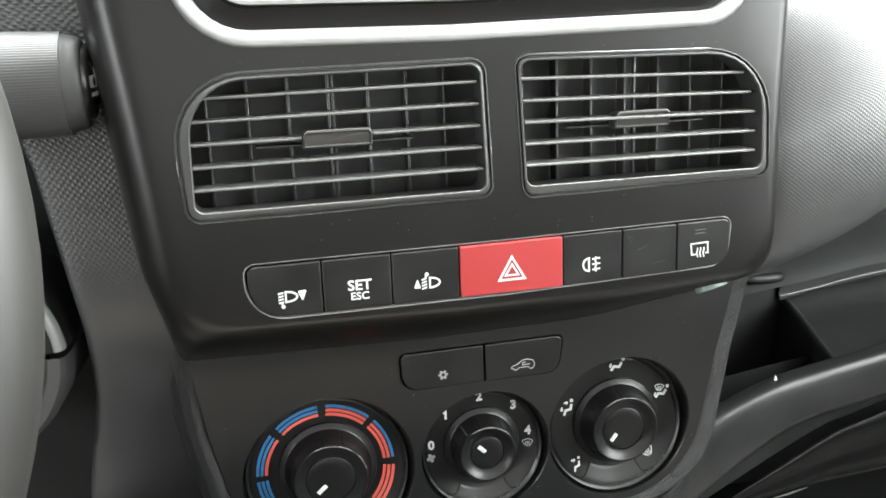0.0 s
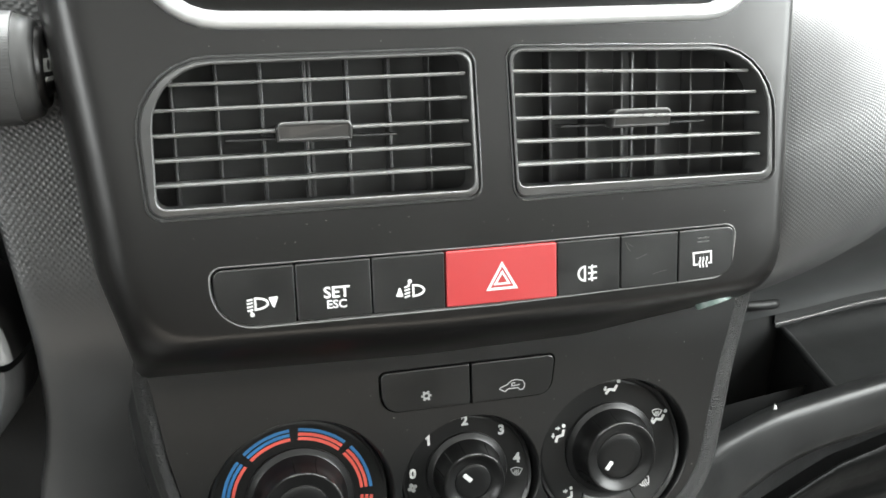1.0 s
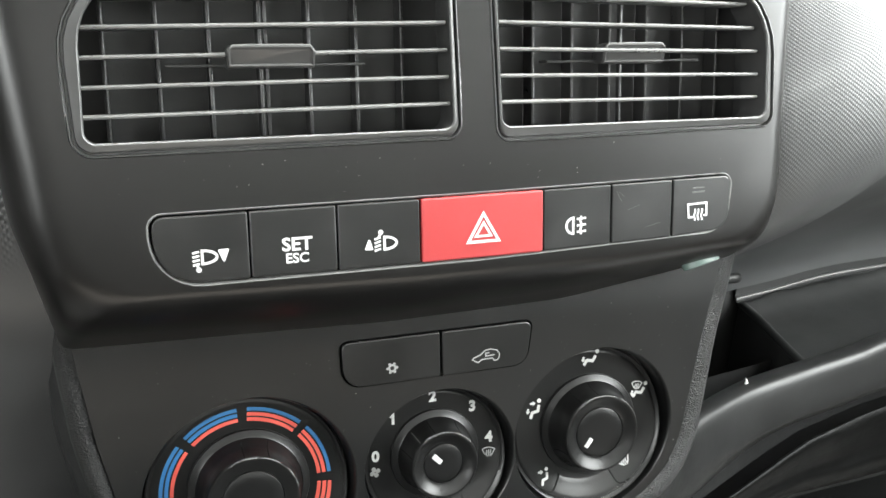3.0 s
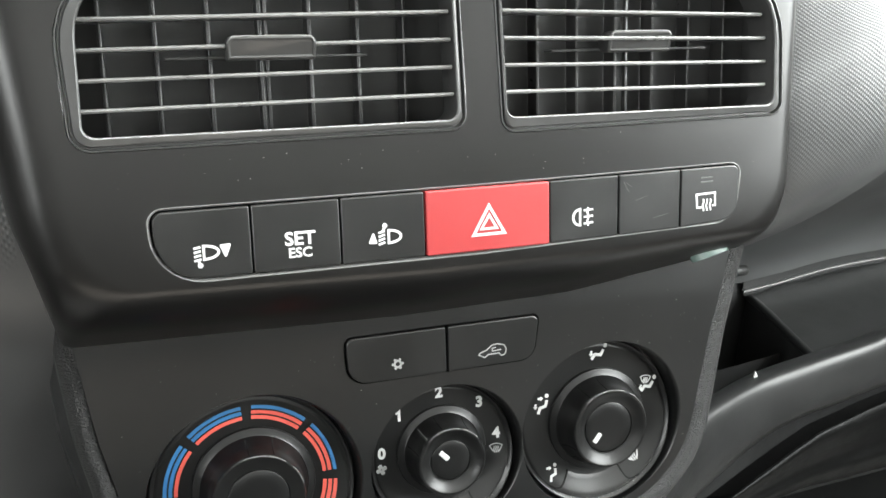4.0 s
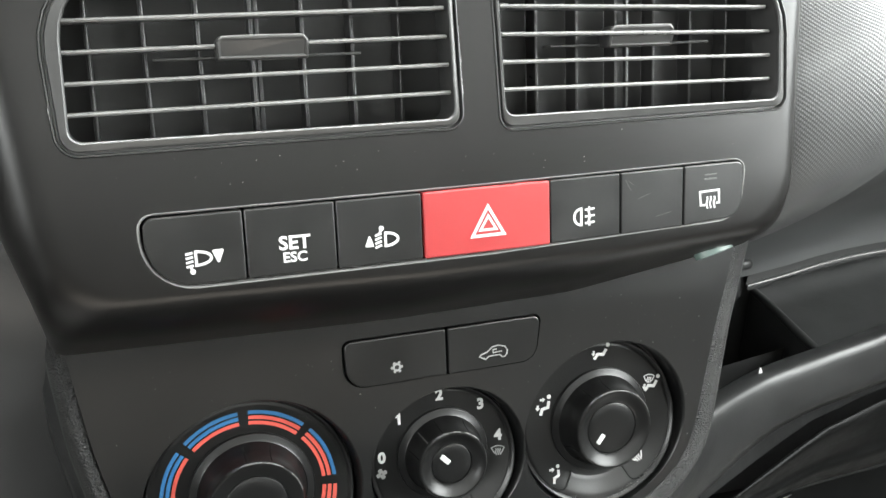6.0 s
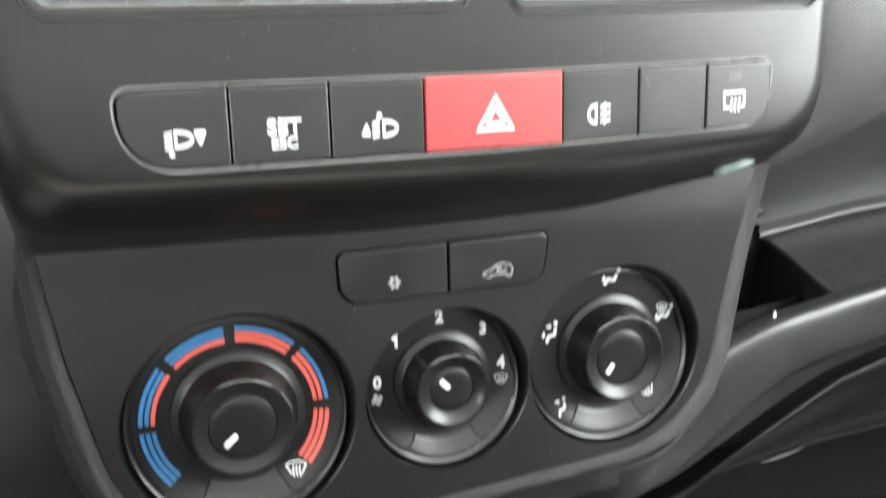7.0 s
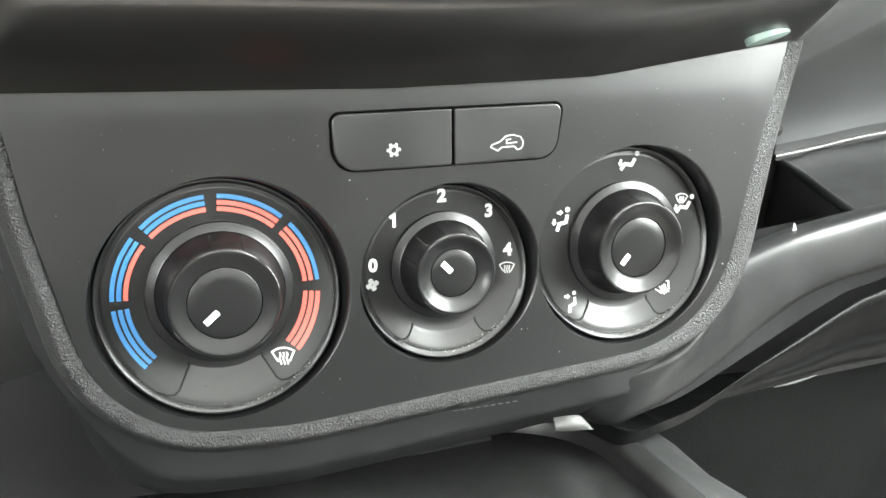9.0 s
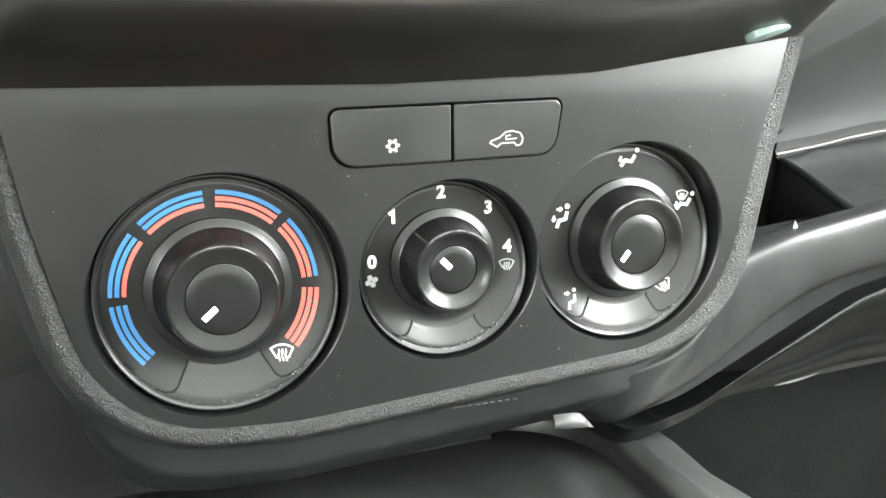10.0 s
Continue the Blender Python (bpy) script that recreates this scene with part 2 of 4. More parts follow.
def sheet(bm, outer, holes, y, slices=()):
    """A filled outline with holes, bent to the depth y(x, z) along slices in z."""
    edges = []
    for loop in (outer, *holes):
        vs = [bm.verts.new((p.x, 0, p.y)) for p in loop]
        edges += [bm.edges.new((vs[i], vs[(i + 1) % len(vs)])) for i in range(len(vs))]
    bmesh.ops.triangle_fill(bm, use_beauty=True, use_dissolve=False, edges=edges, normal=(0, -1, 0))
    for z in slices:
        bmesh.ops.bisect_plane(bm, geom=bm.verts[:] + bm.edges[:] + bm.faces[:], plane_co=(0, 0, z), plane_no=(0, 0, 1))
        for x in ([-116, -113, -110, -107, -104, -101, -98, -94, *range(-89, 84, 8), 88, 91, 93, 95, 97, 99, 101, 103, 105, 107, 109, 112, 114] if z == slices[-1] else ()):
            bmesh.ops.bisect_plane(bm, geom=bm.verts[:] + bm.edges[:] + bm.faces[:], plane_co=(x, 0, 0), plane_no=(1, 0, 0))
    for v in bm.verts:
        v.co.y = y(v.co.x, v.co.z) if callable(y) else y


def revolve(bm, profile, cx, cz, n=72):
    """Profile (radius, y) turned round the axis through (cx, cz)."""
    loft(bm, [[Vector((p.x, y, p.y)) for p in circle(cx, cz, max(r, 0.01), n)] for r, y in profile])


def tube(bm, points, radius, n=14, caps=True):
    points = [Vector(p) for p in points]
    loops, side = [], None
    for i, p in enumerate(points):
        t = (points[min(i + 1, len(points) - 1)] - points[max(i - 1, 0)]).normalized()
        side = (t.orthogonal() if side is None else side - t * side.dot(t)).normalized()
        up = t.cross(side)
        r = radius(i / (len(points) - 1)) if callable(radius) else radius
        loops.append([p + (side * math.cos(2 * math.pi * k / n) + up * math.sin(2 * math.pi * k / n)) * r for k in range(n)])
    loft(bm, loops, cap_first=caps, cap_last=caps)


def stroke(bm, points, width, y, closed=False, rise=0.15):
    """A printed line of the given width, lying on the depth y."""
    pts = [Vector(p) for p in points]
    n = len(pts)
    left, right = [], []
    for i in range(n):
        a = pts[i] - pts[i - 1] if (i or closed) else pts[1] - pts[0]
        b = pts[(i + 1) % n] - pts[i] if (i < n - 1 or closed) else a
        a, b = a.normalized(), b.normalized()
        t = (a + b).normalized() if (a + b).length > 1e-6 else a
        w = width / 2 / max(0.45, math.sqrt(max(0.0, (1 + a.dot(b)) / 2)))
        nrm = Vector((-t.y, t.x))
        left.append(pts[i] + nrm * w)
        right.append(pts[i] - nrm * w)
    fl, fr = [[bm.verts.new((p.x, (y(p.x, p.y) if callable(y) else y) - rise, p.y)) for p in s] for s in (left, right)]
    bl, br = [[bm.verts.new((p.x, (y(p.x, p.y) if callable(y) else y) + 0.3, p.y)) for p in s] for s in (left, right)]
    for i in range(n if closed else n - 1):
        j = (i + 1) % n
        bm.faces.new((fl[i], fl[j], fr[j], fr[i]))
        bm.faces.new((fl[i], bl[i], bl[j], fl[j]))
        bm.faces.new((fr[i], fr[j], br[j], br[i]))
    if not closed:
        bm.faces.new((fl[0], fr[0], br[0], bl[0]))
        bm.faces.new((fl[-1], bl[-1], br[-1], fr[-1]))


def patch(bm, outline, y, rise=0.15):
    pts = [Vector(p) for p in outline]
    f = lambda p: y(p.x, p.y) if callable(y) else y
    loft(bm, [[Vector((p.x, f(p) - rise, p.y)) for p in pts], [Vector((p.x, f(p) + 0.3, p.y)) for p in pts]], cap_first=True)


def lettering(bm, text, size, cx, cz, y, bold=0.02, slant=0.0, wide=1.0):
    """Printed characters, centred on (cx, cz), lying on the depth y."""
    data = bpy.data.curves.new("print", "FONT")
    data.body, data.size, data.align_x, data.align_y = text, size, "CENTER", "CENTER"
    data.offset, data.shear, data.extrude, data.resolution_u = bold * size, slant, 0.15, 3
    ob = new("print", data)
    dg = bpy.context.evaluated_depsgraph_get()
    me = bpy.data.meshes.new_from_object(ob.evaluated_get(dg))
    bpy.data.objects.remove(ob)
    bpy.data.curves.remove(data)
    first = len(bm.verts)
    bm.from_mesh(me)
    bm.verts.ensure_lookup_table()
    for v in bm.verts[first:]:
        x, z = cx + v.co.x * wide, cz + v.co.y
        v.co = (x, (y(x, z) if callable(y) else y) - v.co.z, z)
    bpy.data.meshes.remove(me)


def printed(name, parent, material, *draw):
    bm = bmesh.new()
    for d in draw:
        d(bm)
    return part(name, bm, material, parent)


def smooth(a, b, u):
    u = max(0.0, min(1.0, (u - a) / (b - a)))
    return u * u * (3 - 2 * u)


def curve_at(points, x):
    """Interpolation of (x, value) pairs."""
    if x <= points[0][0]:
        return points[0][1]
    for (x0, v0), (x1, v1) in zip(points, points[1:]):
        if x <= x1:
            u = (x - x0) / (x1 - x0)
            return v0 + (v1 - v0) * u
    return points[-1][1]


def spline(points, n):
    """n + 1 points along a Catmull-Rom curve."""
    P = [Vector(p) for p in points]
    P = [P[0] * 2 - P[1], *P, P[-1] * 2 - P[-2]]
    out, m = [], len(points) - 1
    for k in range(n + 1):
        s = min(k / n * m, m - 1e-9)
        i, u = int(s), s - int(s)
        a, b, c, d = P[i:i + 4]
        out.append(0.5 * (2 * b + (c - a) * u + (2 * a - 5 * b + 4 * c - d) * u * u + (3 * b - a - 3 * c + d) * u ** 3))
    return out


def lay(bm, curves, n=48):
    """A skin across a row of guide curves."""
    loft(bm, [spline(c, n) for c in curves], closed=False)


# ---- cabin shell ----
def shell(name, boxes, material, label):
    bm = bmesh.new()
    for x0, x1, y0, y1, z0, z1 in boxes:
        m = Matrix.Translation(((x0 + x1) / 2, (y0 + y1) / 2, (z0 + z1) / 2)) @ Matrix.Diagonal((x1 - x0, y1 - y0, z1 - z0, 1))
        bmesh.ops.create_cube(bm, size=1, matrix=m)
    bmesh.ops.bevel(bm, geom=bm.edges[:], offset=0.008, segments=2, affect="EDGES")
    me = bpy.data.meshes.new(name)
    bm.to_mesh(me)
    bm.free()
    me.materials.append(material)
    return tagged(new(name, me), label, kind="structure")


shell("floor", [(-0.80, 0.80, -1.30, 0.80, 0.24, 0.30)], CARPET, "unseen carpeted floor, lightened to bounce light upwards")
shell("ceiling", [(-0.80, 0.80, -1.30, 0.12, 1.66, 1.72)], ROOF, "pale grey roof lining")
shell("wall_north", [(-0.80, 0.80, 0.74, 0.80, 0.30, 1.20)], CARPET, "dark bulkhead ahead of the dashboard")
# Unseen rear wall, added in three tones to shape the console's reflections.
shell("wall_south", [(-0.80, 0.80, -1.30, -1.24, 0.762, 1.48)], FOOTWELL, "unseen rear wall, added and kept dark for the reflections")
shell("wall_south_lower", [(-0.80, 0.80, -1.30, -1.24, 0.30, 0.76)], REAR_BOUNCE, "unseen warm grey band, added to brighten reflections from below")
shell("wall_south_upper", [(-0.80, 0.80, -1.30, -1.24, 1.482, 1.66)], ROOF, "unseen pale band, added to brighten reflections from above")
for side, nm in ((1, "wall_east"), (-1, "wall_west")):
    a, b = sorted((side * 0.74, side * 0.80))
    shell(nm, [(a, b, -1.24, 0.74, 0.30, 1.08), (a, b, -1.24, -0.78, 1.09, 1.66), (a, b, 0.34, 0.74, 1.09, 1.66),
               (a, b, -0.77, 0.33, 1.62, 1.66)], LINING, "grey door wall with its window opening")

# ---- centre bezel ----
Y_FRONT = -47.5
VL_OUT = [(-114.6, 121.2, 6), (-5.5, 122.4, 5), (-7.5, 173, 6), (-117, 171.6, 24)]
VR_OUT = [(5, 120.9, 5), (106.5, 122.2, 5), (104.3, 172.2, 27), (2.3, 173.5, 5)]
RADIO = [(-112, 179.4, 26), (-20, 178.6, 60), (95, 180.4, 20), (97, 262, 14), (-118, 262, 14)]
STRIP = [(-97, 84.8, 14), (0, 85.2, 60), (89.0, 88.0, 9), (91, 107.6, 4), (0, 106.2, 60), (-97.4, 105.6, 4)]

bezel = thing("centre_bezel", (0, -40, 60), "satin black plastic centre bezel round the air vents", "bezel")


def bezel_loop(bl, left, bm_z, br, top_l, top_r, r_l, r_r):
    return rounded([(*bl, r_l), (-20, bm_z[0], 80), (45, bm_z[1], 90), (*br, r_r), (top_r, 278, 10), (top_l, 278, 10), (left, 103, 60)])


front = bezel_loop((-111.5, 84), -115.6, (82.4, 82.9), (106, 86.8), -131.5, 108, 18, 19)
loops = [front,
         bezel_loop((-114.0, 82.7), -119.6, (81.0, 81.6), (107.6, 85.6), -135.8, 110.4, 18, 19),
         bezel_loop((-116.3, 81.2), -123.0, (79.4, 80.2), (109.2, 84.4), -139.4, 112, 17, 18.5),
         bezel_loop((-118.3, 79.5), -125.8, (77.6, 78.7), (110.8, 83.2), -142.4, 113.2, 16, 18),
         bezel_loop((-119.9, 77.4), -128.2, (75.4, 76.9), (112.3, 82.0), -145.0, 114, 15, 17),
         bezel_loop((-121.6, 73.5), -131.0, (71.2, 73.6), (115.0, 79.9), -148.2, 115.5, 13, 15),
         bezel_loop((-123.2, 67.8), -133.4, (65.2, 68.4), (118, 76.2), -151.2, 117, 10, 12),
         bezel_loop((-124.4, 60.5), -135.6, (58.6, 60.2), (120.5, 70.4), -154.0, 118.5, 5, 5)]
bm = bmesh.new()
sheet(bm, front, [rounded(c) for c in (VL_OUT, VR_OUT, STRIP, RADIO)], Y_FRONT)
loft(bm, [at_y(l, y) for l, y in zip(loops, (Y_FRONT, -47.3, -46.6, -45.3, -43, -38.5, -28, -12.5))])
bmesh.ops.remove_doubles(bm, verts=bm.verts, dist=0.01)
part("face_plate", bm, BEZEL, bezel, sharp=21)
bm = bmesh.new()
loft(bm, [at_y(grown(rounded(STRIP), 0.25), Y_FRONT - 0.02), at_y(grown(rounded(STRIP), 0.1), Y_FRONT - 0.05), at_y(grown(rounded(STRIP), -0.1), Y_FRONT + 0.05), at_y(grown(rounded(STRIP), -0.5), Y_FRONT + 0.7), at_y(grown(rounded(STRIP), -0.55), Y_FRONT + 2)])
# Slat grey on the black lip stands in for light caught on it.
part("recess_lip", bm, SLAT, bezel, "thin edge round the switches, paled for the light it catches")
bm = bmesh.new()
loft(bm, [at_y(grown(rounded(STRIP), -0.45), Y_FRONT + 1.5), at_y(grown(rounded(STRIP), -0.5), Y_FRONT + 6)], cap_last=True)
part("switch_recess", bm, GROOVE, bezel)
badge = thing("oval_badge", (99, -20, 70), "small pale green oval badge under the bezel edge", "badge")
bm = bmesh.new()
axis, across = Vector((11, 1.5, 2.0)).normalized(), Vector((-2, 13, -5.5)).normalized()
nrm = axis.cross(across).normalized()
if nrm.z > 0:
    nrm = -nrm
ring = [Vector((97.6, -22.4, 71.0)) + axis * 7.6 * math.cos(a) + across * 5.3 * math.sin(a) for a in [k * math.pi / 16 for k in range(32)]]
loft(bm, [[p - nrm * 1.5 for p in ring], [p + nrm * 0.6 for p in ring], [p.lerp(Vector((97.6, -22.4, 71.0)), 0.1) + nrm * 0.9 for p in ring]], cap_first=True, cap_last=True)
part("badge_plate", bm, MINT, badge)


# ---- air vents ----
def air_vent(out, inner, slat_x, slat_line, tab_x, vanes, link, label):
    mid = (out[0][0] + out[1][0]) / 2
    vent = thing("air_vent", (mid, Y_FRONT, 122), label, "air vent", "dashboard air vents")
    o, i = rounded(out), rounded(inner)
    bm = bmesh.new()
    loft(bm, [at_y(grown(o, -0.1), Y_FRONT + 3), at_y(grown(o, -0.2), Y_FRONT), at_y(grown(o, -0.3), Y_FRONT - 0.35), at_y(grown(o, -0.6), Y_FRONT - 0.4), at_y(grown(o, -0.8), Y_FRONT + 1.6),
              at_y(grown(o, -1.4), Y_FRONT + 1.6), at_y(grown(o, -1.5), Y_FRONT + 0.1), at_y(grown(o, -1.8), Y_FRONT - 0.3), at_y(grown(i, 1.0), Y_FRONT - 0.6), at_y(grown(i, 0.5), Y_FRONT - 0.75), at_y(grown(i, 0.2), Y_FRONT - 0.6), at_y(i, Y_FRONT - 0.2), at_y(grown(i, 0.3), Y_FRONT + 0.6)])
    part("frame", bm, VENT, vent)
    bm = bmesh.new()
    loft(bm, [at_y(grown(i, 0.3), Y_FRONT + 0.5), at_y(grown(i, 0.8), Y_FRONT + 3), at_y(grown(i, 0.8), Y_FRONT + 14)])
    part("throat", bm, DUCT, vent)
    bm = bmesh.new()
    box = rounded([(out[0][0] - 1, out[0][1] - 1, 3), (out[1][0] + 1, out[0][1] - 1, 3), (out[1][0] + 1, 174, 3), (out[0][0] - 1, 174, 3)])
    loft(bm, [at_y(box, Y_FRONT + 9), at_y(box, Y_FRONT + 24)], cap_last=True)
    part("duct", bm, DUCT, vent)
    for k, (x0, x1) in enumerate(slat_x):
        bm = bmesh.new()
        prof = [(0.0, 0.0), (0.15, 0.4), (0.6, 0.6), (12, 0.3), (12.4, -0.5), (1.2, -0.6), (0.3, -0.45)]
        ends = []
        for x in (x0, x0 + (x1 - x0) / 2, x1):
            u = (x - slat_line[0][0]) / (slat_line[1][0] - slat_line[0][0])
            y, z = [p + (q - p) * u for p, q in zip(slat_line[0][1:], slat_line[1][1:])]
            z -= k * (7.83 + slat_line[2] * u)
            ends.append([Vector((x, y + dy, z + dz)) for dy, dz in prof])
        loft(bm, ends, cap_first=True, cap_last=True)
        part("slat", bm, SLAT, vent)
    for x in vanes:
        bm = bmesh.new()
        prism(bm, rounded([(x - 0.55, 122, 0.25), (x + 0.55, 122, 0.25), (x + 0.55, 171, 0.25), (x - 0.55, 171, 0.25)], 2, 1), -31, -24.5, 0.3)
        part("vane", bm, TAB, vent)
    bm = bmesh.new()
    prism(bm, rounded([(link - 0.5, 123, 0.2), (link + 0.5, 123, 0.2), (link + 0.5, 170, 0.2), (link - 0.5, 170, 0.2)], 2, 1), -31.5, -29.8, 0.2)
    part("link_rod", bm, TAB, vent)
    a, b = tab_x
    bm = bmesh.new()
    tab = rounded([(a + 0.3, 144.0, 0.7), (b - 0.3, 144.0, 0.7), (b, 150.5, 2.2), (a, 150.5, 2.2)], 6, 3)
    loft(bm, [[Vector((p.x, y + 0.28 * max(0.0, 148.5 - p.y), p.y)) for p in grown(tab, g)]
              for g, y in ((-1.3, -44.7), (-0.95, -45.1), (-0.7, -45.25), (-0.35, -45.1), (-0.1, -44.7), (0, -44.1), (0, -41.5), (-0.2, -39.5), (-1.2, -36))], cap_first=True, cap_last=True)
    knob = part("tab", bm, TAB, vent, "slim black adjuster tab")
    # Pale tube along the tab's top, a highlight done in colour.
    bm = bmesh.new()
    tube(bm, spline([(a + 0.7, -44.7, 148.4), (a + 1.6, -45.0, 149.9), (a + 4, -45.0, 150.3), (b - 4, -45.0, 150.3), (b - 1.6, -45.0, 149.9), (b - 0.7, -44.7, 148.4)], 24), 0.28, 8)
    part("tab_glint", bm, SLAT, knob, "thin pale strip for the highlight on the tab")
    bm = bmesh.new()
    slot = (a + b) / 2
    prism(bm, rounded([(slot - 28, 144.6, 0.3), (slot + 28, 144.6, 0.3), (slot + 28, 145.4, 0.3), (slot - 28, 145.4, 0.3)], 2, 1), -38.5, -33, 0.2)
    part("slider_rail", bm, DUCT, vent)
    return vent


air_vent(VL_OUT, [(-111, 125.2, 3), (-8.7, 125.8, 3), (-10.2, 170.2, 4), (-110, 168.6, 19)],
         [(-105, -10.6), (-111.2, -10.0), (-111.8, -9.6), (-111.8, -9.2), (-111.4, -8.9)], ((-100, -42.5, 163.2), (-12, -45.4, 164.3), 0.0), (-73.4, -48.4),
         [-105 + 14.3 * k for k in range(7)], -60.5, "wide black slatted air vent with a slim adjuster tab")
air_vent(VR_OUT, [(7.1, 125.8, 3), (102.6, 126.0, 3), (101.0, 169.6, 23), (5, 170.8, 3.5)],
         [(5.6, 95.0), (6.2, 98.6), (6.6, 100.4), (6.8, 101.0), (7.0, 101.2)], ((10, -47.0, 164.4), (95, -45.2, 162.6), -0.3), (42.4, 65.4),
         [10.8 + 13.9 * k for k in range(7)], 56.3, "black slatted air vent with a rounded outer corner")

# ---- switch strip ----
Y_BTN = -48.4
strip = thing("switch_strip", (0, Y_FRONT, 86), "row of black push switches with a red hazard switch", "switches")


def bottom(x):
    return curve_at([(-97, 85.9), (-45, 86.0), (20, 86.4), (68, 87.5), (90, 89.0)], x)


def top(x):
    return curve_at([(-97, 104.7), (0, 105.5), (90, 106.8)], x)


def switch(x0, x1, material, label, r_bl=0.6, r_br=0.6, r_tl=0.6, r_tr=0.6, proud=0.0):
    g = 0.22
    bm = bmesh.new()
    o = rounded([(x0 + g, bottom(x0), r_bl), (x1 - g, bottom(x1), r_br), (x1 - g, top(x1), r_tr), (x0 + g, top(x0), r_tl)], 6, 4)
    prism(bm, o, Y_BTN - proud, Y_FRONT + 5.5, 0.45)
    return part("switch", bm, material, strip, label, sharp=16)


def lamp_glyph(cx, cz, rx, rz, flip):
    """Lamp bowl seen from the side; flip: the bowl faces the other way."""
    def draw(bm):
        f = -1 if flip else 1
        pts = [(cx + f * rx * math.cos(radians(a)), cz + rz * math.sin(radians(a))) for a in range(-90, 91, 15)]
        stroke(bm, pts, 0.72, Y_BTN, closed=True)
    return draw


def beams(cx, cz, s, n=4, tilt=0.0, length=1.0):
    def draw(bm):
        for k in range(n):
            z = cz + s * (0.9 - 1.8 * k / (n - 1))
            stroke(bm, [(cx - s * length / 2, z - tilt), (cx + s * length / 2, z + tilt)], 0.62, Y_BTN)
    return draw


b = switch(-96.4, -70.3, BUTTON, "headlamp lowering switch with printed lamp symbol", 12, 0.6, 3.0, 0.6)
printed("symbol", b, WHITE, lamp_glyph(-83.4, 93.0, 4.0, 1.85, False), beams(-85.1, 92.75, 1.9, 4, 0.18), lambda bm: patch(bm, circle(-84.5, 89.5, 0.75, 12), Y_BTN),
        lambda bm: stroke(bm, [(-84.9, 91.0), (-84.6, 89.8)], 0.7, Y_BTN))
printed("arrow", b, WHITE, lambda bm: patch(bm, rounded([(-77.6, 90.8, 0.35), (-75.9, 95.0, 0.35), (-79.2, 94.9, 0.35)], 3, 1), Y_BTN))
b = switch(-70.3, -45.2, BUTTON, "menu switch with printed white letters")
printed("lettering", b, WHITE, lambda bm: lettering(bm, "SET", 5.3, -57.0, 94.6, Y_BTN, 0.024, wide=1.06))
printed("lettering", b, WHITE, lambda bm: lettering(bm, "ESC", 3.9, -57.1, 90.6, Y_BTN, 0.022, wide=1.06))
b = switch(-45.2, -19.9, BUTTON, "headlamp raising switch with printed lamp symbol")
printed("symbol", b, WHITE, lamp_glyph(-31.2, 93.0, 3.7, 1.85, False), beams(-33.3, 92.85, 1.9, 4, 0.3), lambda bm: patch(bm, circle(-32.3, 96.3, 0.75, 12), Y_BTN),
        lambda bm: stroke(bm, [(-32.9, 94.8), (-32.4, 96.0)], 0.7, Y_BTN))
printed("arrow", b, WHITE, lambda bm: patch(bm, rounded([(-37.3, 91.3, 0.3), (-34.6, 91.2, 0.3), (-35.8, 94.9, 0.3)], 3, 1), Y_BTN))
b = switch(-19.9, 20.3, RED, "raised red hazard switch with a white double triangle", proud=0.5)
printed("triangle", b, WHITE, lambda bm: stroke(bm, [(-5.0, 91.2), (5.0, 91.3), (0.05, 99.9)], 0.85, Y_BTN - 0.5, closed=True),
        lambda bm: stroke(bm, [(-2.5, 92.9), (2.5, 92.95), (0.1, 97.0)], 0.7, Y_BTN - 0.5, closed=True))
b = switch(20.3, 44.4, BUTTON, "rear fog lamp switch with printed lamp symbol")
printed("symbol", b, WHITE, lamp_glyph(30.8, 93.8, 2.4, 2.5, True), beams(33.7, 93.9, 2.3, 3, 0.12, 1.4),
        lambda bm: stroke(bm, [(33.6, 96.8), (33.3, 95.2), (33.8, 93.9), (33.3, 92.5), (33.6, 90.9)], 0.62, Y_BTN))
b = switch(44.4, 67.1, BUTTON, "blank black switch cover with light scuffs")
printed("scuff", b, WORN_GLINT, lambda bm: stroke(bm, [(46.2, 104.0), (47.4, 101.6), (48.2, 100.6)], 0.16, Y_BTN, rise=0.03), lambda bm: stroke(bm, [(47.0, 103.6), (49.0, 102.2)], 0.12, Y_BTN, rise=0.03),
        lambda bm: stroke(bm, [(50.5, 97.6), (54.8, 99.0)], 0.1, Y_BTN, rise=0.03), lambda bm: stroke(bm, [(57.0, 91.5), (62.5, 92.6)], 0.1, Y_BTN, rise=0.03))
b = switch(67.1, 89.6, BUTTON, "heated rear window switch with printed symbol", 0.6, 6.5, 0.6, 2.5)
printed("symbol", b, WHITE, lambda bm: stroke(bm, [(75.2, 93.6), (73.5, 93.6), (73.1, 97.9), (80.2, 98.2), (80.4, 94.0), (79.2, 94.0)], 0.62, Y_BTN),
        *[lambda bm, x=x: stroke(bm, [(x + 0.22 * math.sin(k * 1.2), 96.3 - 0.56 * k) for k in range(8)], 0.55, Y_BTN) for x in (75.8, 77.1, 78.5)])
printed("indicator", b, VENT, lambda bm: stroke(bm, [(74.7, 101.9), (79.3, 102.0)], 0.5, Y_BTN), lambda bm: stroke(bm, [(74.8, 103.3), (79.2, 103.4)], 0.42, Y_BTN))

# ---- climate panel ----
DIALS = [(-69.8, -0.8, 36.2), (-0.9, 0.4, 28.7), (62.4, 3.6, 33.7)]
FACES = [(-70.0, -0.6, 35.3), (-0.9, 0.3, 27.9), (62.5, 3.6, 33.0)]


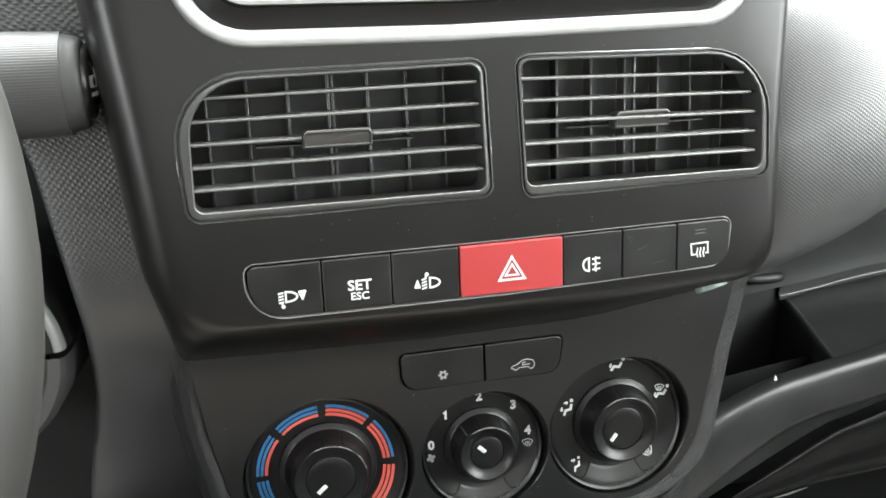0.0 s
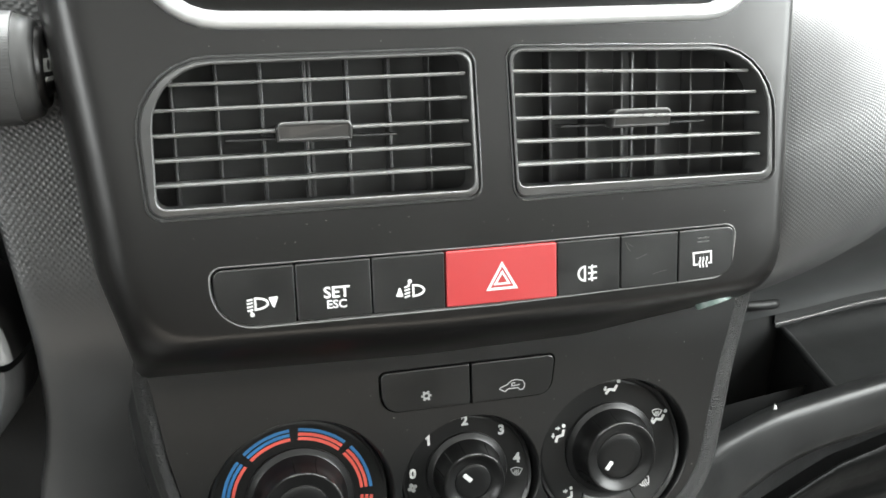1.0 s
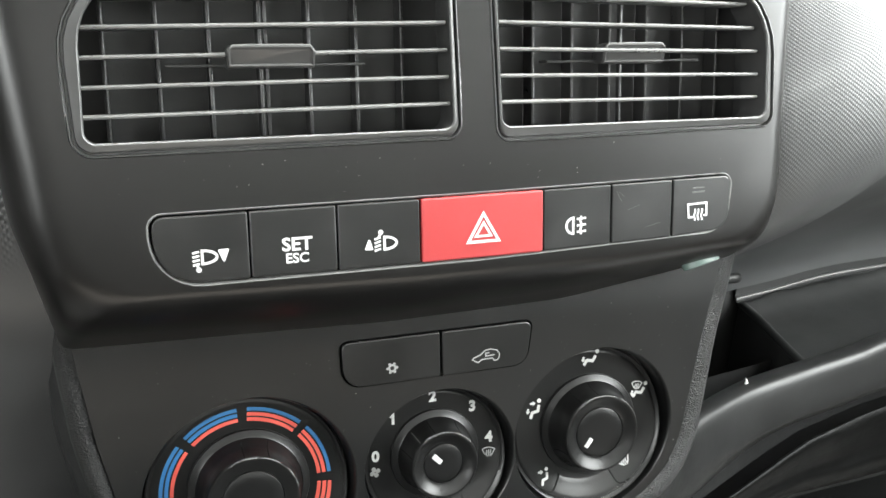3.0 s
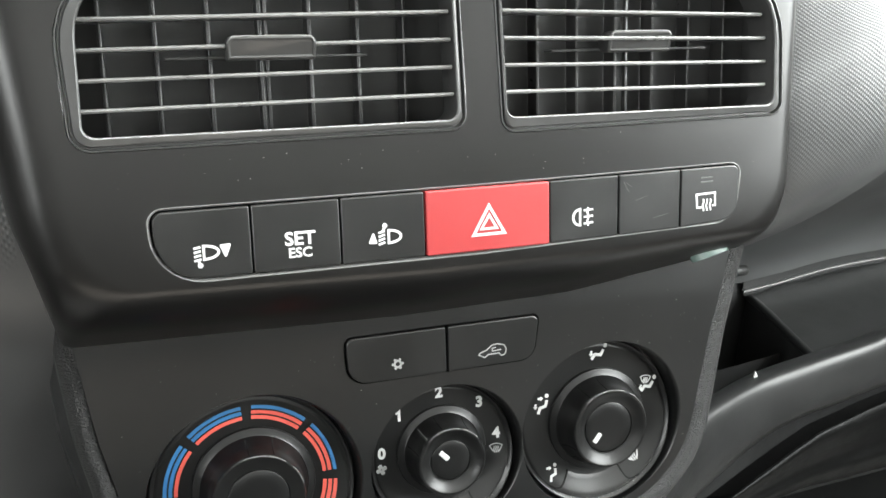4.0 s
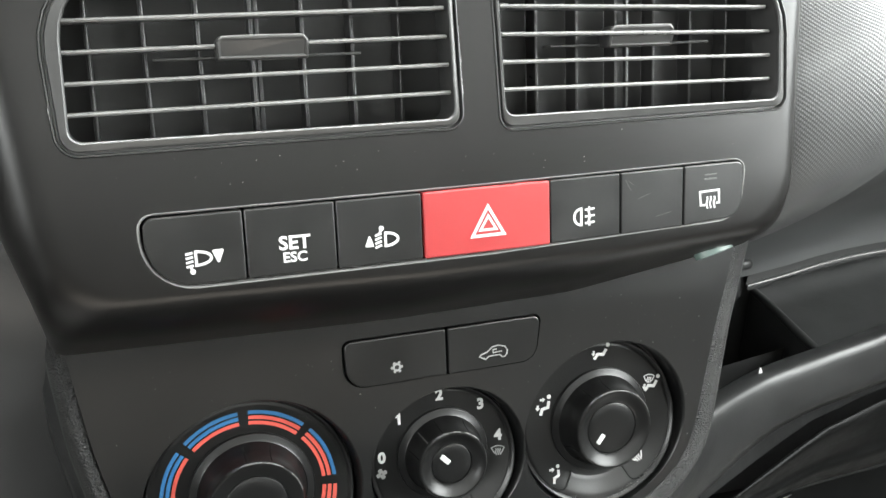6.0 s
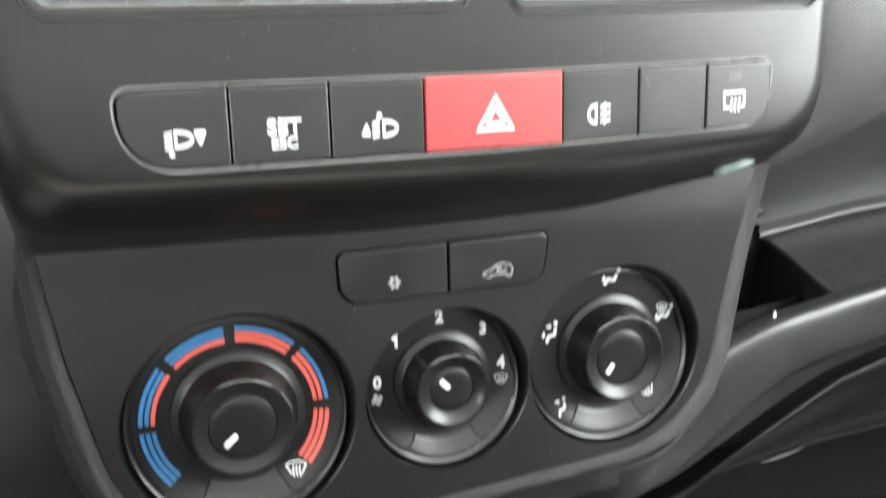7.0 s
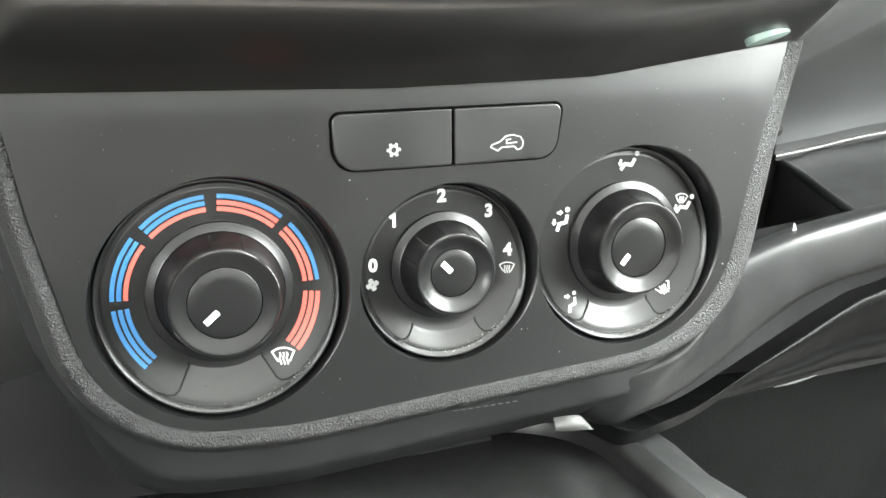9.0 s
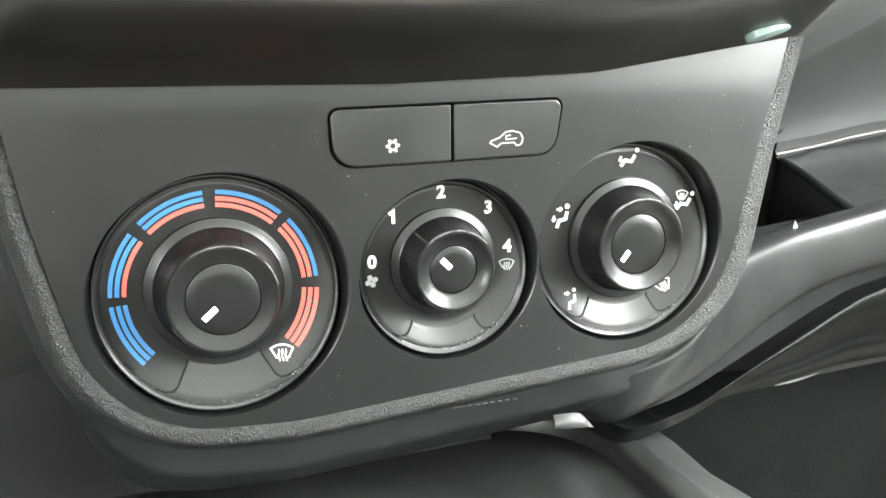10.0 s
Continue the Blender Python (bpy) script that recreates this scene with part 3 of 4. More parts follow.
def y_panel(x, z):
    """Crowned face: falls back towards the top and the upper flanks."""
    y = curve_at([(-60, -4.8), (-30, -5.6), (0, -7.0), (20, -7.8), (35, -8.6), (50, -9.7), (56, -10.1), (74, -11)], z)
    side = max(0.0, x - 99, -x - 106) * smooth(10, 45, z)
    e = max(0.0, math.hypot(max(0.0, z - 48), side) - 4.5)
    return y + 0.055 * (e - 1.5 * (1 - math.exp(-e / 1.5)))


def on_dial(x, z):
    """Dial faces: flat, and dished forward towards their lower outer lip."""
    for fx, fz, r in FACES:
        d = math.hypot(x - fx, z - fz)
        if d < r + 2:
            a = math.atan2(z - fz, x - fx) - radians(-68)
            return -3.9 * smooth(0.60, 1.02, d / r) * smooth(-0.1, 0.95, math.cos(a))
    return 0.0


def dial_hole(k, grow):
    """The opening round dial k; grow widens its upper and outer edge, where it is rounded over."""
    cx, cz, r = DIALS[k]
    out = []
    for i in range(72):
        a = 2 * math.pi * i / 72
        wide = 0.12 + 0.55 * max(0.0, math.cos(a - 0.45))
        out.append(Vector((cx + (r + grow * wide) * math.cos(a), cz + (r + grow * wide) * math.sin(a))))
    return out


PANEL_SIDE = [(-103.8, -38.6, 42), (-50, -42.2, 90), (97, -31.8, 42), (109.0, 38, 150)]
PANEL_OUT = rounded(PANEL_SIDE + [(116.6, 72, 3), (-124, 74, 3), (-117.8, 28, 120)], 12, 10)
AC = [(-37.4, 34.6, 7.5), (33, 35.2, 6.5), (35.0, 53.0, 3), (-38.2, 52.4, 3)]
panel = thing("climate_panel", (0, 0, -40), "matt dark grey heater control panel with printed dials", "control panel")
bm = bmesh.new()
sheet(bm, PANEL_OUT, [dial_hole(k, 2.0) for k in range(3)] + [rounded(AC, 6, 6)], y_panel, [-36 + 4 * k for k in range(21)] + [50, 51, 53, 54, 55, 57, 58, 59, 61, 62, 63])
part("panel_face", bm, PANEL_PLASTIC, panel, sharp=60)
bm = bmesh.new()
ac = rounded(AC, 6, 6)
loft(bm, [at_y(ac, y_panel), at_y(grown(ac, -0.4), lambda x, z: y_panel(x, z) + 0.6), at_y(grown(ac, -0.4), 0)], cap_last=True)
part("button_recess", bm, GROOVE, panel)


def climate_button(corners, label):
    bm = bmesh.new()
    o = rounded(corners, 6, 6)
    f = lambda d: (lambda x, z: y_panel(x, z) - d - 0.06 * (52 - z))
    loft(bm, [at_y(grown(o, -0.5), f(0.7)), at_y(grown(o, -0.15), f(0.55)), at_y(o, f(0.1)), at_y(o, -2)], cap_first=True, cap_last=True)
    return part("button", bm, BUTTON, panel, label, sharp=16)


f_btn = lambda x, z: y_panel(x, z) - 0.7 - 0.06 * (52 - z)
b = climate_button([(-36.6, 35.3, 7), (-1.5, 35.4, 0.7), (-1.6, 52.0, 0.7), (-37.4, 51.7, 2.6)], "air conditioning button with printed snowflake")
draws = [lambda bm: stroke(bm, circle(-19.4, 40.9, 1.15, 18), 0.7, f_btn, closed=True)]
for k in range(6):
    a = radians(60 * k + 3)
    draws.append(lambda bm, a=a: patch(bm, [(-19.4 + r * math.cos(a + w), 40.9 + r * math.sin(a + w)) for r, w in ((1.3, -0.34), (1.75, -0.2), (1.95, -0.3), (2.2, 0.0), (1.95, 0.3), (1.75, 0.2), (1.3, 0.34))], f_btn))
printed("snowflake", b, GREY_PRINT, *draws)
b = climate_button([(-0.7, 35.4, 0.7), (32.2, 36.0, 6), (34.2, 52.3, 2.6), (-0.8, 52.0, 0.7)], "recirculation button with printed car outline")
car = [(10.7, 40.1), (11.1, 40.8), (13.6, 41.6), (15.6, 43.2), (17.8, 43.5), (20.3, 42.8), (21.2, 41.3), (21.0, 39.9), (20.3, 39.1), (19.2, 39.0), (18.4, 40.0), (14.2, 39.9), (12.9, 38.9), (11.8, 39.5)]
printed("car_outline", b, GREY_PRINT, lambda bm: stroke(bm, car, 0.42, f_btn, closed=True),
        lambda bm: stroke(bm, [(17.2, 42.2), (15.8, 42.1), (15.8, 41.0), (19.2, 41.2)], 0.42, f_btn))


def dial(k, label):
    (cx, cz, hole), (fx, fz, r) = DIALS[k], FACES[k]
    bm = bmesh.new()
    steps = [(2.0, 0.0), (1.5, 0.15), (1.0, 0.45), (0.5, 1.0), (0.2, 1.9), (0.05, 3.2)]
    loft(bm, [at_y(dial_hole(k, g), lambda x, z: y_panel(x, z) + d) for g, d in steps] + [at_y(circle(fx, fz, r + 0.55), 1.8), at_y(circle(fx, fz, r - 1), 2.0)])
    part("dial_rim", bm, PANEL_PLASTIC, panel, sharp=75)
    bm = bmesh.new()
    revolve(bm, [(r, 1.9), (r - 0.2, -0.2), (r - 0.5, -0.75), (r - 0.8, -0.85), (r - 1.1, -0.75), (r - 1.9, 0.15), (r - 2.3, 0.15), (r - 2.5, 0.0)] + [(r * u, 0.0) for u in (0.9, 0.87, 0.84, 0.81, 0.78, 0.75, 0.72, 0.69, 0.66, 0.63, 0.6)] + [(10, 0.0), (4, 0.2)], fx, fz)
    for v in bm.verts:
        if v.co.y < 1:
            v.co.y += on_dial(v.co.x, v.co.z)
    return part("dial_face", bm, DIAL, panel, label)


def insert(face, cx, cz, r0, r1, a0, a1):
    """Raised blank sector of a dial between two joints."""
    bm = bmesh.new()
    rows = []
    for k in range(9):
        arc = circle(cx, cz, r0 + (r1 - r0) * k / 8, 24, a0 - k / 8, a1 + k / 8)
        rows.append([Vector((p.x, on_dial(p.x, p.y) - 0.16 + (0.3 if k in (0, 8) else 0.0), p.y)) for p in arc])
    loft(bm, rows, closed=False)
    part("insert", bm, INSERT, face, "worn grey blank insert", sharp=25)
    for a, away in ((a0 - 1.0, -1), (a1 + 1.0, 1)):
        bm = bmesh.new()
        stroke(bm, [polar(cx, cz, a + 1.5 * away, r0), polar(cx, cz, a, r0 + 1.2), polar(cx, cz, a, r1 - 3.0), polar(cx, cz, a + away * 1.6, r1 - 1.4),
                    polar(cx, cz, a + away * 5, r1 - 0.5), polar(cx, cz, a + away * 10, r1 - 0.1)], 0.5, on_dial, rise=0.22)
        part("groove", bm, GROOVE, face)


def polar(cx, cz, a, r):
    return (cx + r * math.cos(radians(a)), cz + r * math.sin(radians(a)))


def screen_glyph(cx, cz, s, turn=0.0):
    """Windscreen outline with rising wavy lines."""
    def draw(bm):
        def P(u, v):
            c, sn = math.cos(turn), math.sin(turn)
            return (cx + s * (u * c - v * sn), cz + s * (u * sn + v * c))
        arc = [P(2.3 * math.sin(radians(a)), -1.35 + 2.3 * math.cos(radians(a))) for a in range(36, -37, -8)]
        stroke(bm, [P(0.55, -0.62)] + [P(0.75, -0.62)] + arc + [P(-0.75, -0.62)] + [P(-0.55, -0.62)], 0.16 * s + 0.08, on_dial, closed=False)
        for u in (-0.42, 0.0, 0.42):
            stroke(bm, [P(u + 0.09 * math.sin(k * 1.5), 0.38 - 0.24 * k) for k in range(7)], 0.15 * s + 0.08, on_dial)
    return draw


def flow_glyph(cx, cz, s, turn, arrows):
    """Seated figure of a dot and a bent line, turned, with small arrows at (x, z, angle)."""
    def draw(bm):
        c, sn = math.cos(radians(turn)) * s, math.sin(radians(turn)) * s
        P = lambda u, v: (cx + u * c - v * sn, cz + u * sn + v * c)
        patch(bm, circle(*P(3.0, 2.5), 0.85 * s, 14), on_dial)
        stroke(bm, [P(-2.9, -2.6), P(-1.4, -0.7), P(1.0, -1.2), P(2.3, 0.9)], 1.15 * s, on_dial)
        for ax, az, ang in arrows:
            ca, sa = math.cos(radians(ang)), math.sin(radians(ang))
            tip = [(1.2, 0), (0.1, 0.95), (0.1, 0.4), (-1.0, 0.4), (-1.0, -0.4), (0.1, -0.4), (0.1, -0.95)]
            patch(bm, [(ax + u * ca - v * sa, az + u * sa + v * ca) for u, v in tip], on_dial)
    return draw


# temperature dial
cx, cz, hole = FACES[0]
face = dial(0, "temperature dial with blue and red printed arcs")
SEGMENTS = [(140, 178, "BBR"), (94, 133, "BBR"), (48, 87, "BRR"), (3.5, 42, "BRR"), (-41, -3.5, "RRR"), (183.5, 222, "BBB")]
for a0, a1, colours in SEGMENTS:
    for k, c in enumerate(colours):
        r = 29.15 - 1.85 * k
        bm = bmesh.new()
        stroke(bm, circle(-70.5, 0.0, r, 16, a0, a1), 1.25, on_dial)
        part("scale_arc", bm, BLUE if c == "B" else RED_PRINT, face)
insert(face, cx, cz, 21.6, hole - 2.2, -116, -62)
printed("screen_symbol", face, WHITE, screen_glyph(-52.8, -20.9, 2.4))
# fan dial
cx, cz, hole = FACES[1]
face = dial(1, "fan speed dial with printed numbers")
for ch, a, r in (("0", 170.5, 23.2), ("1", 132.5, 23.8), ("2", 91, 24.2), ("3", 50, 23.8), ("4", 13, 22.4)):
    x, z = polar(-1.0, 0.1, a, r)
    if ch == "1":
        printed("number", face, WHITE, lambda bm: stroke(bm, [(x - 1.15, z + 0.95), (x + 0.25, z + 1.8), (x + 0.25, z - 2.05)], 1.0, on_dial))
    else:
        printed("number", face, WHITE, lambda bm: lettering(bm, ch, 5.6, x, z, on_dial, 0.04))
printed("screen_symbol", face, GREY_PRINT, screen_glyph(20.5, -0.6, 1.75))


def fan_glyph(bm):
    for k in range(4):
        a = 90 * k + 20
        patch(bm, [polar(*polar(-24.2, -2.0, a, 1.15), a + 100 + 30 * j, 0.95 if j % 6 else 0.7) for j in range(12)], on_dial)


insert(face, cx, cz, 19.4, hole - 2.0, -121, -61)
printed("fan_symbol", face, GREY_PRINT, fan_glyph)
# air direction dial
cx, cz, hole = FACES[2]
face = dial(2, "air direction dial with printed white symbols")
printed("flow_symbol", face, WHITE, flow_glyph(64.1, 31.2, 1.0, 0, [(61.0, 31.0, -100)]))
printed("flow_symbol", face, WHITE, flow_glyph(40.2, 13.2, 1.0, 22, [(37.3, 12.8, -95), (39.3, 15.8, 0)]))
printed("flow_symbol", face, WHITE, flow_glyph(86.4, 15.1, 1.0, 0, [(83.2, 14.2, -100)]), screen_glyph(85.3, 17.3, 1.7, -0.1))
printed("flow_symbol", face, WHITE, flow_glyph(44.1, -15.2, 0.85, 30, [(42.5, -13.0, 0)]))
insert(face, cx, cz, 22.0, hole - 2.2, -120, -64)
printed("screen_symbol", face, WHITE, screen_glyph(79.3, -13.6, 2.05, 0.45))


# ---- control knobs ----
def control_knob(cx, cz, rb, rt, rc, rim, low, mark, ticks, ridge, worn, label):
    knob = thing("control_knob", (cx, 0, cz), label, "knob", "climate control knobs")
    bm = bmesh.new()
    revolve(bm, [(rb, 0.1), (rb, -0.9), (rb - 0.2, -1.25), (rb - 0.6, -1.4), (rb - 2.2, -1.75), (rb - 2.6, -2.0), (rb - 2.8, -1.4)], cx, cz)
    part("skirt", bm, KNOB, knob)
    bm = bmesh.new()
    revolve(bm, [(rb - 2.7, -1.6), (rb - 3.0, -3.0), (rt + 1.3, -5.0), (rt + 0.75, -8.5), (rt + 0.5, rim + 1.4), (rt + 0.35, rim + 0.6), (rt, rim + 0.1), (rt - 0.45, rim), (rt - 0.9, rim + 0.15),
                 (rt * 0.6 + rc * 0.4, rim * 0.6 + low * 0.4), (rc + 1.0, low - 0.1), (rc + 0.4, low), (rc + 0.16, low + 0.05), (rc, low + 0.7)], cx, cz)
    part("grip", bm, KNOB, knob)
    bm = bmesh.new()
    revolve(bm, [(rc - 0.12, low + 0.9), (rc - 0.2, low + 0.1), (rc - 0.36, low), (rc * 0.6, low - 0.08), (rc * 0.25, low - 0.1), (0.01, low - 0.1)], cx, cz)
    cap = part("cap", bm, KNOB, knob)
    p, q = Vector(mark[0]), Vector(mark[1])
    bm = bmesh.new()
    t = (q - p).normalized()
    n = Vector((-t.y, t.x)) * 0.95
    prism(bm, rounded([(*(p - n), 0.45), (*(q - n), 0.3), (*(q + n), 0.3), (*(p + n), 0.45)], 3, 1), low - 0.3, low + 0.7, 0.12)
    part("pointer_mark", bm, WHITE, cap, "white pointer bar")
    for a in ticks + ridge:
        bm = bmesh.new()
        u, w = Vector((math.cos(radians(a)), math.sin(radians(a)))), Vector((-math.sin(radians(a)), math.cos(radians(a)))) * (0.2 if a in ridge else 0.22)
        c = Vector((cx, cz))
        rows = []
        for r, y in ((rb - 3.0, -3.0), (rt + 1.3, -5.0), (rt + 0.75, -8.5), (rt + 0.5, rim + 1.2)):
            rows.append([Vector((s.x, y - 0.06, s.y)) for s in (c + u * (r + 0.06) - w, c + u * (r + 0.06) + w)])
        loft(bm, rows, closed=False)
        if a in ridge:
            # Ridge coloured pale to carry the highlight along it.
            part("ridge", bm, WORN_GLINT, knob, "raised ridge, made pale for its highlight")
        else:
            part("groove", bm, GROOVE, knob)
    # Rim wear; the temperature knob's lower-left arc also paints a highlight.
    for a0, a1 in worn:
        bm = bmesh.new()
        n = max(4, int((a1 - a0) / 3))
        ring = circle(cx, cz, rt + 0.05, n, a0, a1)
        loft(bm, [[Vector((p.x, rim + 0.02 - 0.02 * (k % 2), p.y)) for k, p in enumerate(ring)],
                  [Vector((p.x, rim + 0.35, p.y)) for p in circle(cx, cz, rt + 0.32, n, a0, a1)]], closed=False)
        part("worn_glint_edge", bm, WORN_GLINT, knob, "pale rim edge, wear and partly a painted highlight")
    return knob


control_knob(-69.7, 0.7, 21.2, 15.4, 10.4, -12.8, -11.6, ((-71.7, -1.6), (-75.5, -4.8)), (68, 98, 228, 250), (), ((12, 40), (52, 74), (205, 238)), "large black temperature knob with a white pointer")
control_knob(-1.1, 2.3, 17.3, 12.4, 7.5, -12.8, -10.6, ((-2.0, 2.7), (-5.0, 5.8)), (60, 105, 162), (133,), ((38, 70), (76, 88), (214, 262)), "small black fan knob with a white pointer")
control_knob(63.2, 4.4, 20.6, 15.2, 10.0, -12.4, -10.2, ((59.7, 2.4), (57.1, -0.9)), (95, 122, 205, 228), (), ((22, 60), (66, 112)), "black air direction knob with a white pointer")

# ---- pebbled surround ----
surround = thing("panel_surround", (0, 0, -50), "pebbled black plastic surround of the heater panel", "trim")
inner = rounded(PANEL_SIDE + [(117.2, 72, 3), (113, 84, 3), (112.8, 110, 3), (-126, 110, 3), (-117.8, 28, 120)], 12, 10)


def ring_grow(d, side):
    """The inner outline moved outwards by d, with the right flank moved by side instead."""
    out = []
    for p, q in zip(inner, grown(inner, 1.0)):
        n = q - p
        near = d if d < 8 else 8 + 0.3 * (d - 8)
        out.append(p + n * (d + (side - d) * smooth(0.2, 0.9, n.x) + (near - d) * smooth(0.3, 0.9, -n.x)))
    return out


bm = bmesh.new()
loft(bm, [at_y(ring_grow(d, e), y) for d, e, y in ((-0.3, -0.3, -3.5), (0.3, 0.3, -6.4), (1.0, 1.4, -7.2), (2.4, 4.2, -7.7), (4.0, 7.2, -7.2), (5.6, 9.0, -5.6),
                                                   (7.4, 9.9, -3.0), (9.0, 10.3, -0.6))])
part("grained_rim", bm, TRIM, surround, sharp=70)
bm = bmesh.new()
loft(bm, [at_y(ring_grow(d, e), y) for d, e, y in ((9.0, 10.3, -0.6), (13.0, 10.5, 1.2), (18.0, 10.6, 3.0), (20.5, 10.7, 4.2), (21.6, 10.8, 5.6), (24.0, 10.9, 8.5), (29.0, 11.0, 14), (36.0, 11.1, 25), (44.0, 11.2, 42), (50.0, 11.4, 70), (52.0, 12, 150))])
part("smooth_flank", bm, SMOOTH_DASH, surround, sharp=50)
bm = bmesh.new()
for k in range(9):
    x = 2 + 2.7 * k
    stroke(bm, [(x, -48.1 - 0.03 * k), (x + 1.5, -48.15 - 0.03 * k)], 0.3, -0.3 + 0.047 * k * 0.8, rise=0.25)
part("scratch", bm, WORN_GLINT, surround, "short broken scratch")
# Pale patch where the flank's lower corner catches light, painted as colour.
bm = bmesh.new()
lay(bm, [[(42, 6.5, -60.0), (46, 3.5, -58.6), (50, 3.0, -58.8), (53, 5.5, -61)], [(41.5, 3.5, -61.5), (46, 0.5, -60.0), (51, 0.2, -60.4), (54.5, 3, -63)],
         [(41.5, 3.2, -63.5), (46.5, 0.6, -62.8), (52, 0.6, -63.4), (56.5, 3, -65.5)], [(42, 6, -65.0), (47, 4.0, -65.0), (52.5, 4.2, -65.6), (57.5, 7, -67.5)]], 16)
part("glint_corner", bm, WORN_GLINT, surround, "pale patch for the light on the lower corner", sharp=80)

# ---- dashboard ----
dash = thing("dashboard", (0, 100, 0), "dark grey moulded dashboard with dimpled upper skin", "dashboard")


XS = (112, 116, 120, 126, 134, 146, 160, 178, 200, 230, 270, 330, 450, 720)
FLARE = [(112, -27), (116, -31), (120, -34), (126, -37), (134, -40), (146, -43), (160, -44), (178, -42), (200, -37), (230, -28), (270, -14), (330, 6), (450, 35), (720, 60)]


def brow(x):
    """Height at which the dimpled skin turns under."""
    return 89 + 0.45 * (min(x, 210) - 119) if x > 119 else 89 + 1.3 * (119 - x)


def skin_row(z, dy, above=None, pull=1.0):
    return [(x, curve_at(FLARE, x) * pull + dy, z if above is None else brow(x) + above) for x in XS]


def under_row(w, back, drop=0.0, xs=XS):
    out = []
    for x in xs:
        y0, z0, z1 = curve_at(FLARE, x) + 8, brow(x), -9.5 + 0.12 * (min(x, 350) - 150)
        out.append((x, y0 + (150 - y0) * back, z0 + (z1 - z0) * w - drop))
    return out


SKIN_ROWS = [skin_row(330, 560, None, 0), skin_row(322, 330, None, 0.3), skin_row(292, 170, None, 0.7), skin_row(258, 96), skin_row(228, 56), skin_row(204, 32), skin_row(180, 15), skin_row(0, 5, 48),
             skin_row(0, 1.5, 38),
             skin_row(0, 0, 26), skin_row(0, 1.5, 12)]
LOWER = [under_row(w, k) for w, k in ((0.0, -0.012), (0.10, 0.03), (0.19, 0.10), (0.27, 0.19), (0.36, 0.32), (0.46, 0.48), (0.58, 0.68), (0.73, 0.87), (0.86, 0.96), (0.95, 0.99))]
bm = bmesh.new()
columns = list(zip(*[spline(r, 80) for r in SKIN_ROWS + LOWER]))
skin_over(bm, [list(r) for r in zip(*[spline(c, 60) for c in columns])])
part("upper_skin", bm, SKIN, dash, "dimpled grey soft skin", sharp=80)
bm = bmesh.new()
LEDGE = (246, 270, 330, 450, 720)
lay(bm, [under_row(*r, LEDGE) for r in ((0.94, 0.99, 0), (1.0, 1.0, 0), (1.0, 0.998, 1.5), (1.0, 0.985, 2.6))], 60)
part("ledge_face", bm, PAD, dash, sharp=80)
# Paler tube along the ledge: its highlight is put into the colour.
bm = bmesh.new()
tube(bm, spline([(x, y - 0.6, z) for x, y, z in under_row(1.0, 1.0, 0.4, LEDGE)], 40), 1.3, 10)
part("ledge_glint", bm, VENT, dash, "pale strip put in for the light along the ledge", sharp=80)
bm = bmesh.new()
lay(bm, [[(252, 150, 0.2), (325, 150, 8.8), (720, 150, 40)], [(248, 128, -3), (325, 128, 3), (720, 128, 34)], [(241, 98, -9), (325, 98, -4), (720, 98, 26)],
         [(233, 66, -14.5), (325, 74, -8), (720, 80, 18)]], 24)
lay(bm, [[(252, 150, 0.2), (248, 128, -3), (241, 98, -9), (233, 66, -14.5)], [(249.5, 150, -2), (245.5, 128, -5), (238.5, 98, -11), (231.5, 70, -16.5)],
         [(240, 150, -60), (237, 132, -58), (232, 112, -52), (228, 92, -44)]], 12)
part("shelf_floor", bm, SMOOTH_DASH, dash)
bm = bmesh.new()
tube(bm, spline([(251.5, 150, -2.2), (246.5, 128, -5.2), (239.5, 98, -11.2), (231.5, 64, -17)], 12), 2.6)
part("shelf_edge", bm, TUNNEL, dash, "rounded edge of the shelf floor")
bm = bmesh.new()
tube(bm, spline([(216, 146, 18.2), (219, 142.6, 17.9), (227, 141.6, 17.6), (236, 142, 17.4), (241, 143.2, 17.2), (243, 147, 16.6)], 16), 3.3)
part("shelf_stub", bm, PAD, dash, "short rounded end of the shelf ledge", sharp=80)
bm = bmesh.new()
lay(bm, [[(90, 150, 60), (180, 152, 60), (270, 152, 60)], [(90, 152, -70), (180, 153, -70), (270, 153, -70)], [(90, 60, -60), (180, 92, -58), (270, 100, -56)]], 12)
part("pocket_liner", bm, POCKET, dash)

EDGE = [(56, 11, -50), (74, 5, -44), (90, 3, -37.5), (102, 5, -28), (112, 14, -22.5), (122, 25, -20.2), (141, 40, -18.5), (186, 60, -16), (228, 65, -11.5), (260, 67, -8), (340, 72, 1), (720, 84, 26)]
FOLD = [(48, 19, -63), (60, 13, -69), (72, 11, -72.2), (98, 20, -71.5), (123, 30, -69), (161, 45, -60), (190, 52, -50), (215, 56, -44.5), (242, 60, -42.5), (340, 68, -34), (720, 82, -8)]
LID = [(66, 25, -71), (80, 17, -76.6), (104, 26, -79), (126, 34, -78.5), (167, 50, -73), (197, 58, -65.5), (222, 62, -57.5), (248, 66, -52.5), (345, 76, -43), (720, 90, -17)]
FOOT = [(70, 29, -76), (94, 31, -83), (106, 35, -85), (114, 40, -87), (161, 60, -92), (206, 75, -98), (245, 85, -99), (280, 90, -101), (380, 100, -102), (720, 110, -90)]
e, g = spline(EDGE, 96), spline(FOLD, 96)
cut = [0.96 - 0.06 * k / 96 for k in range(97)]
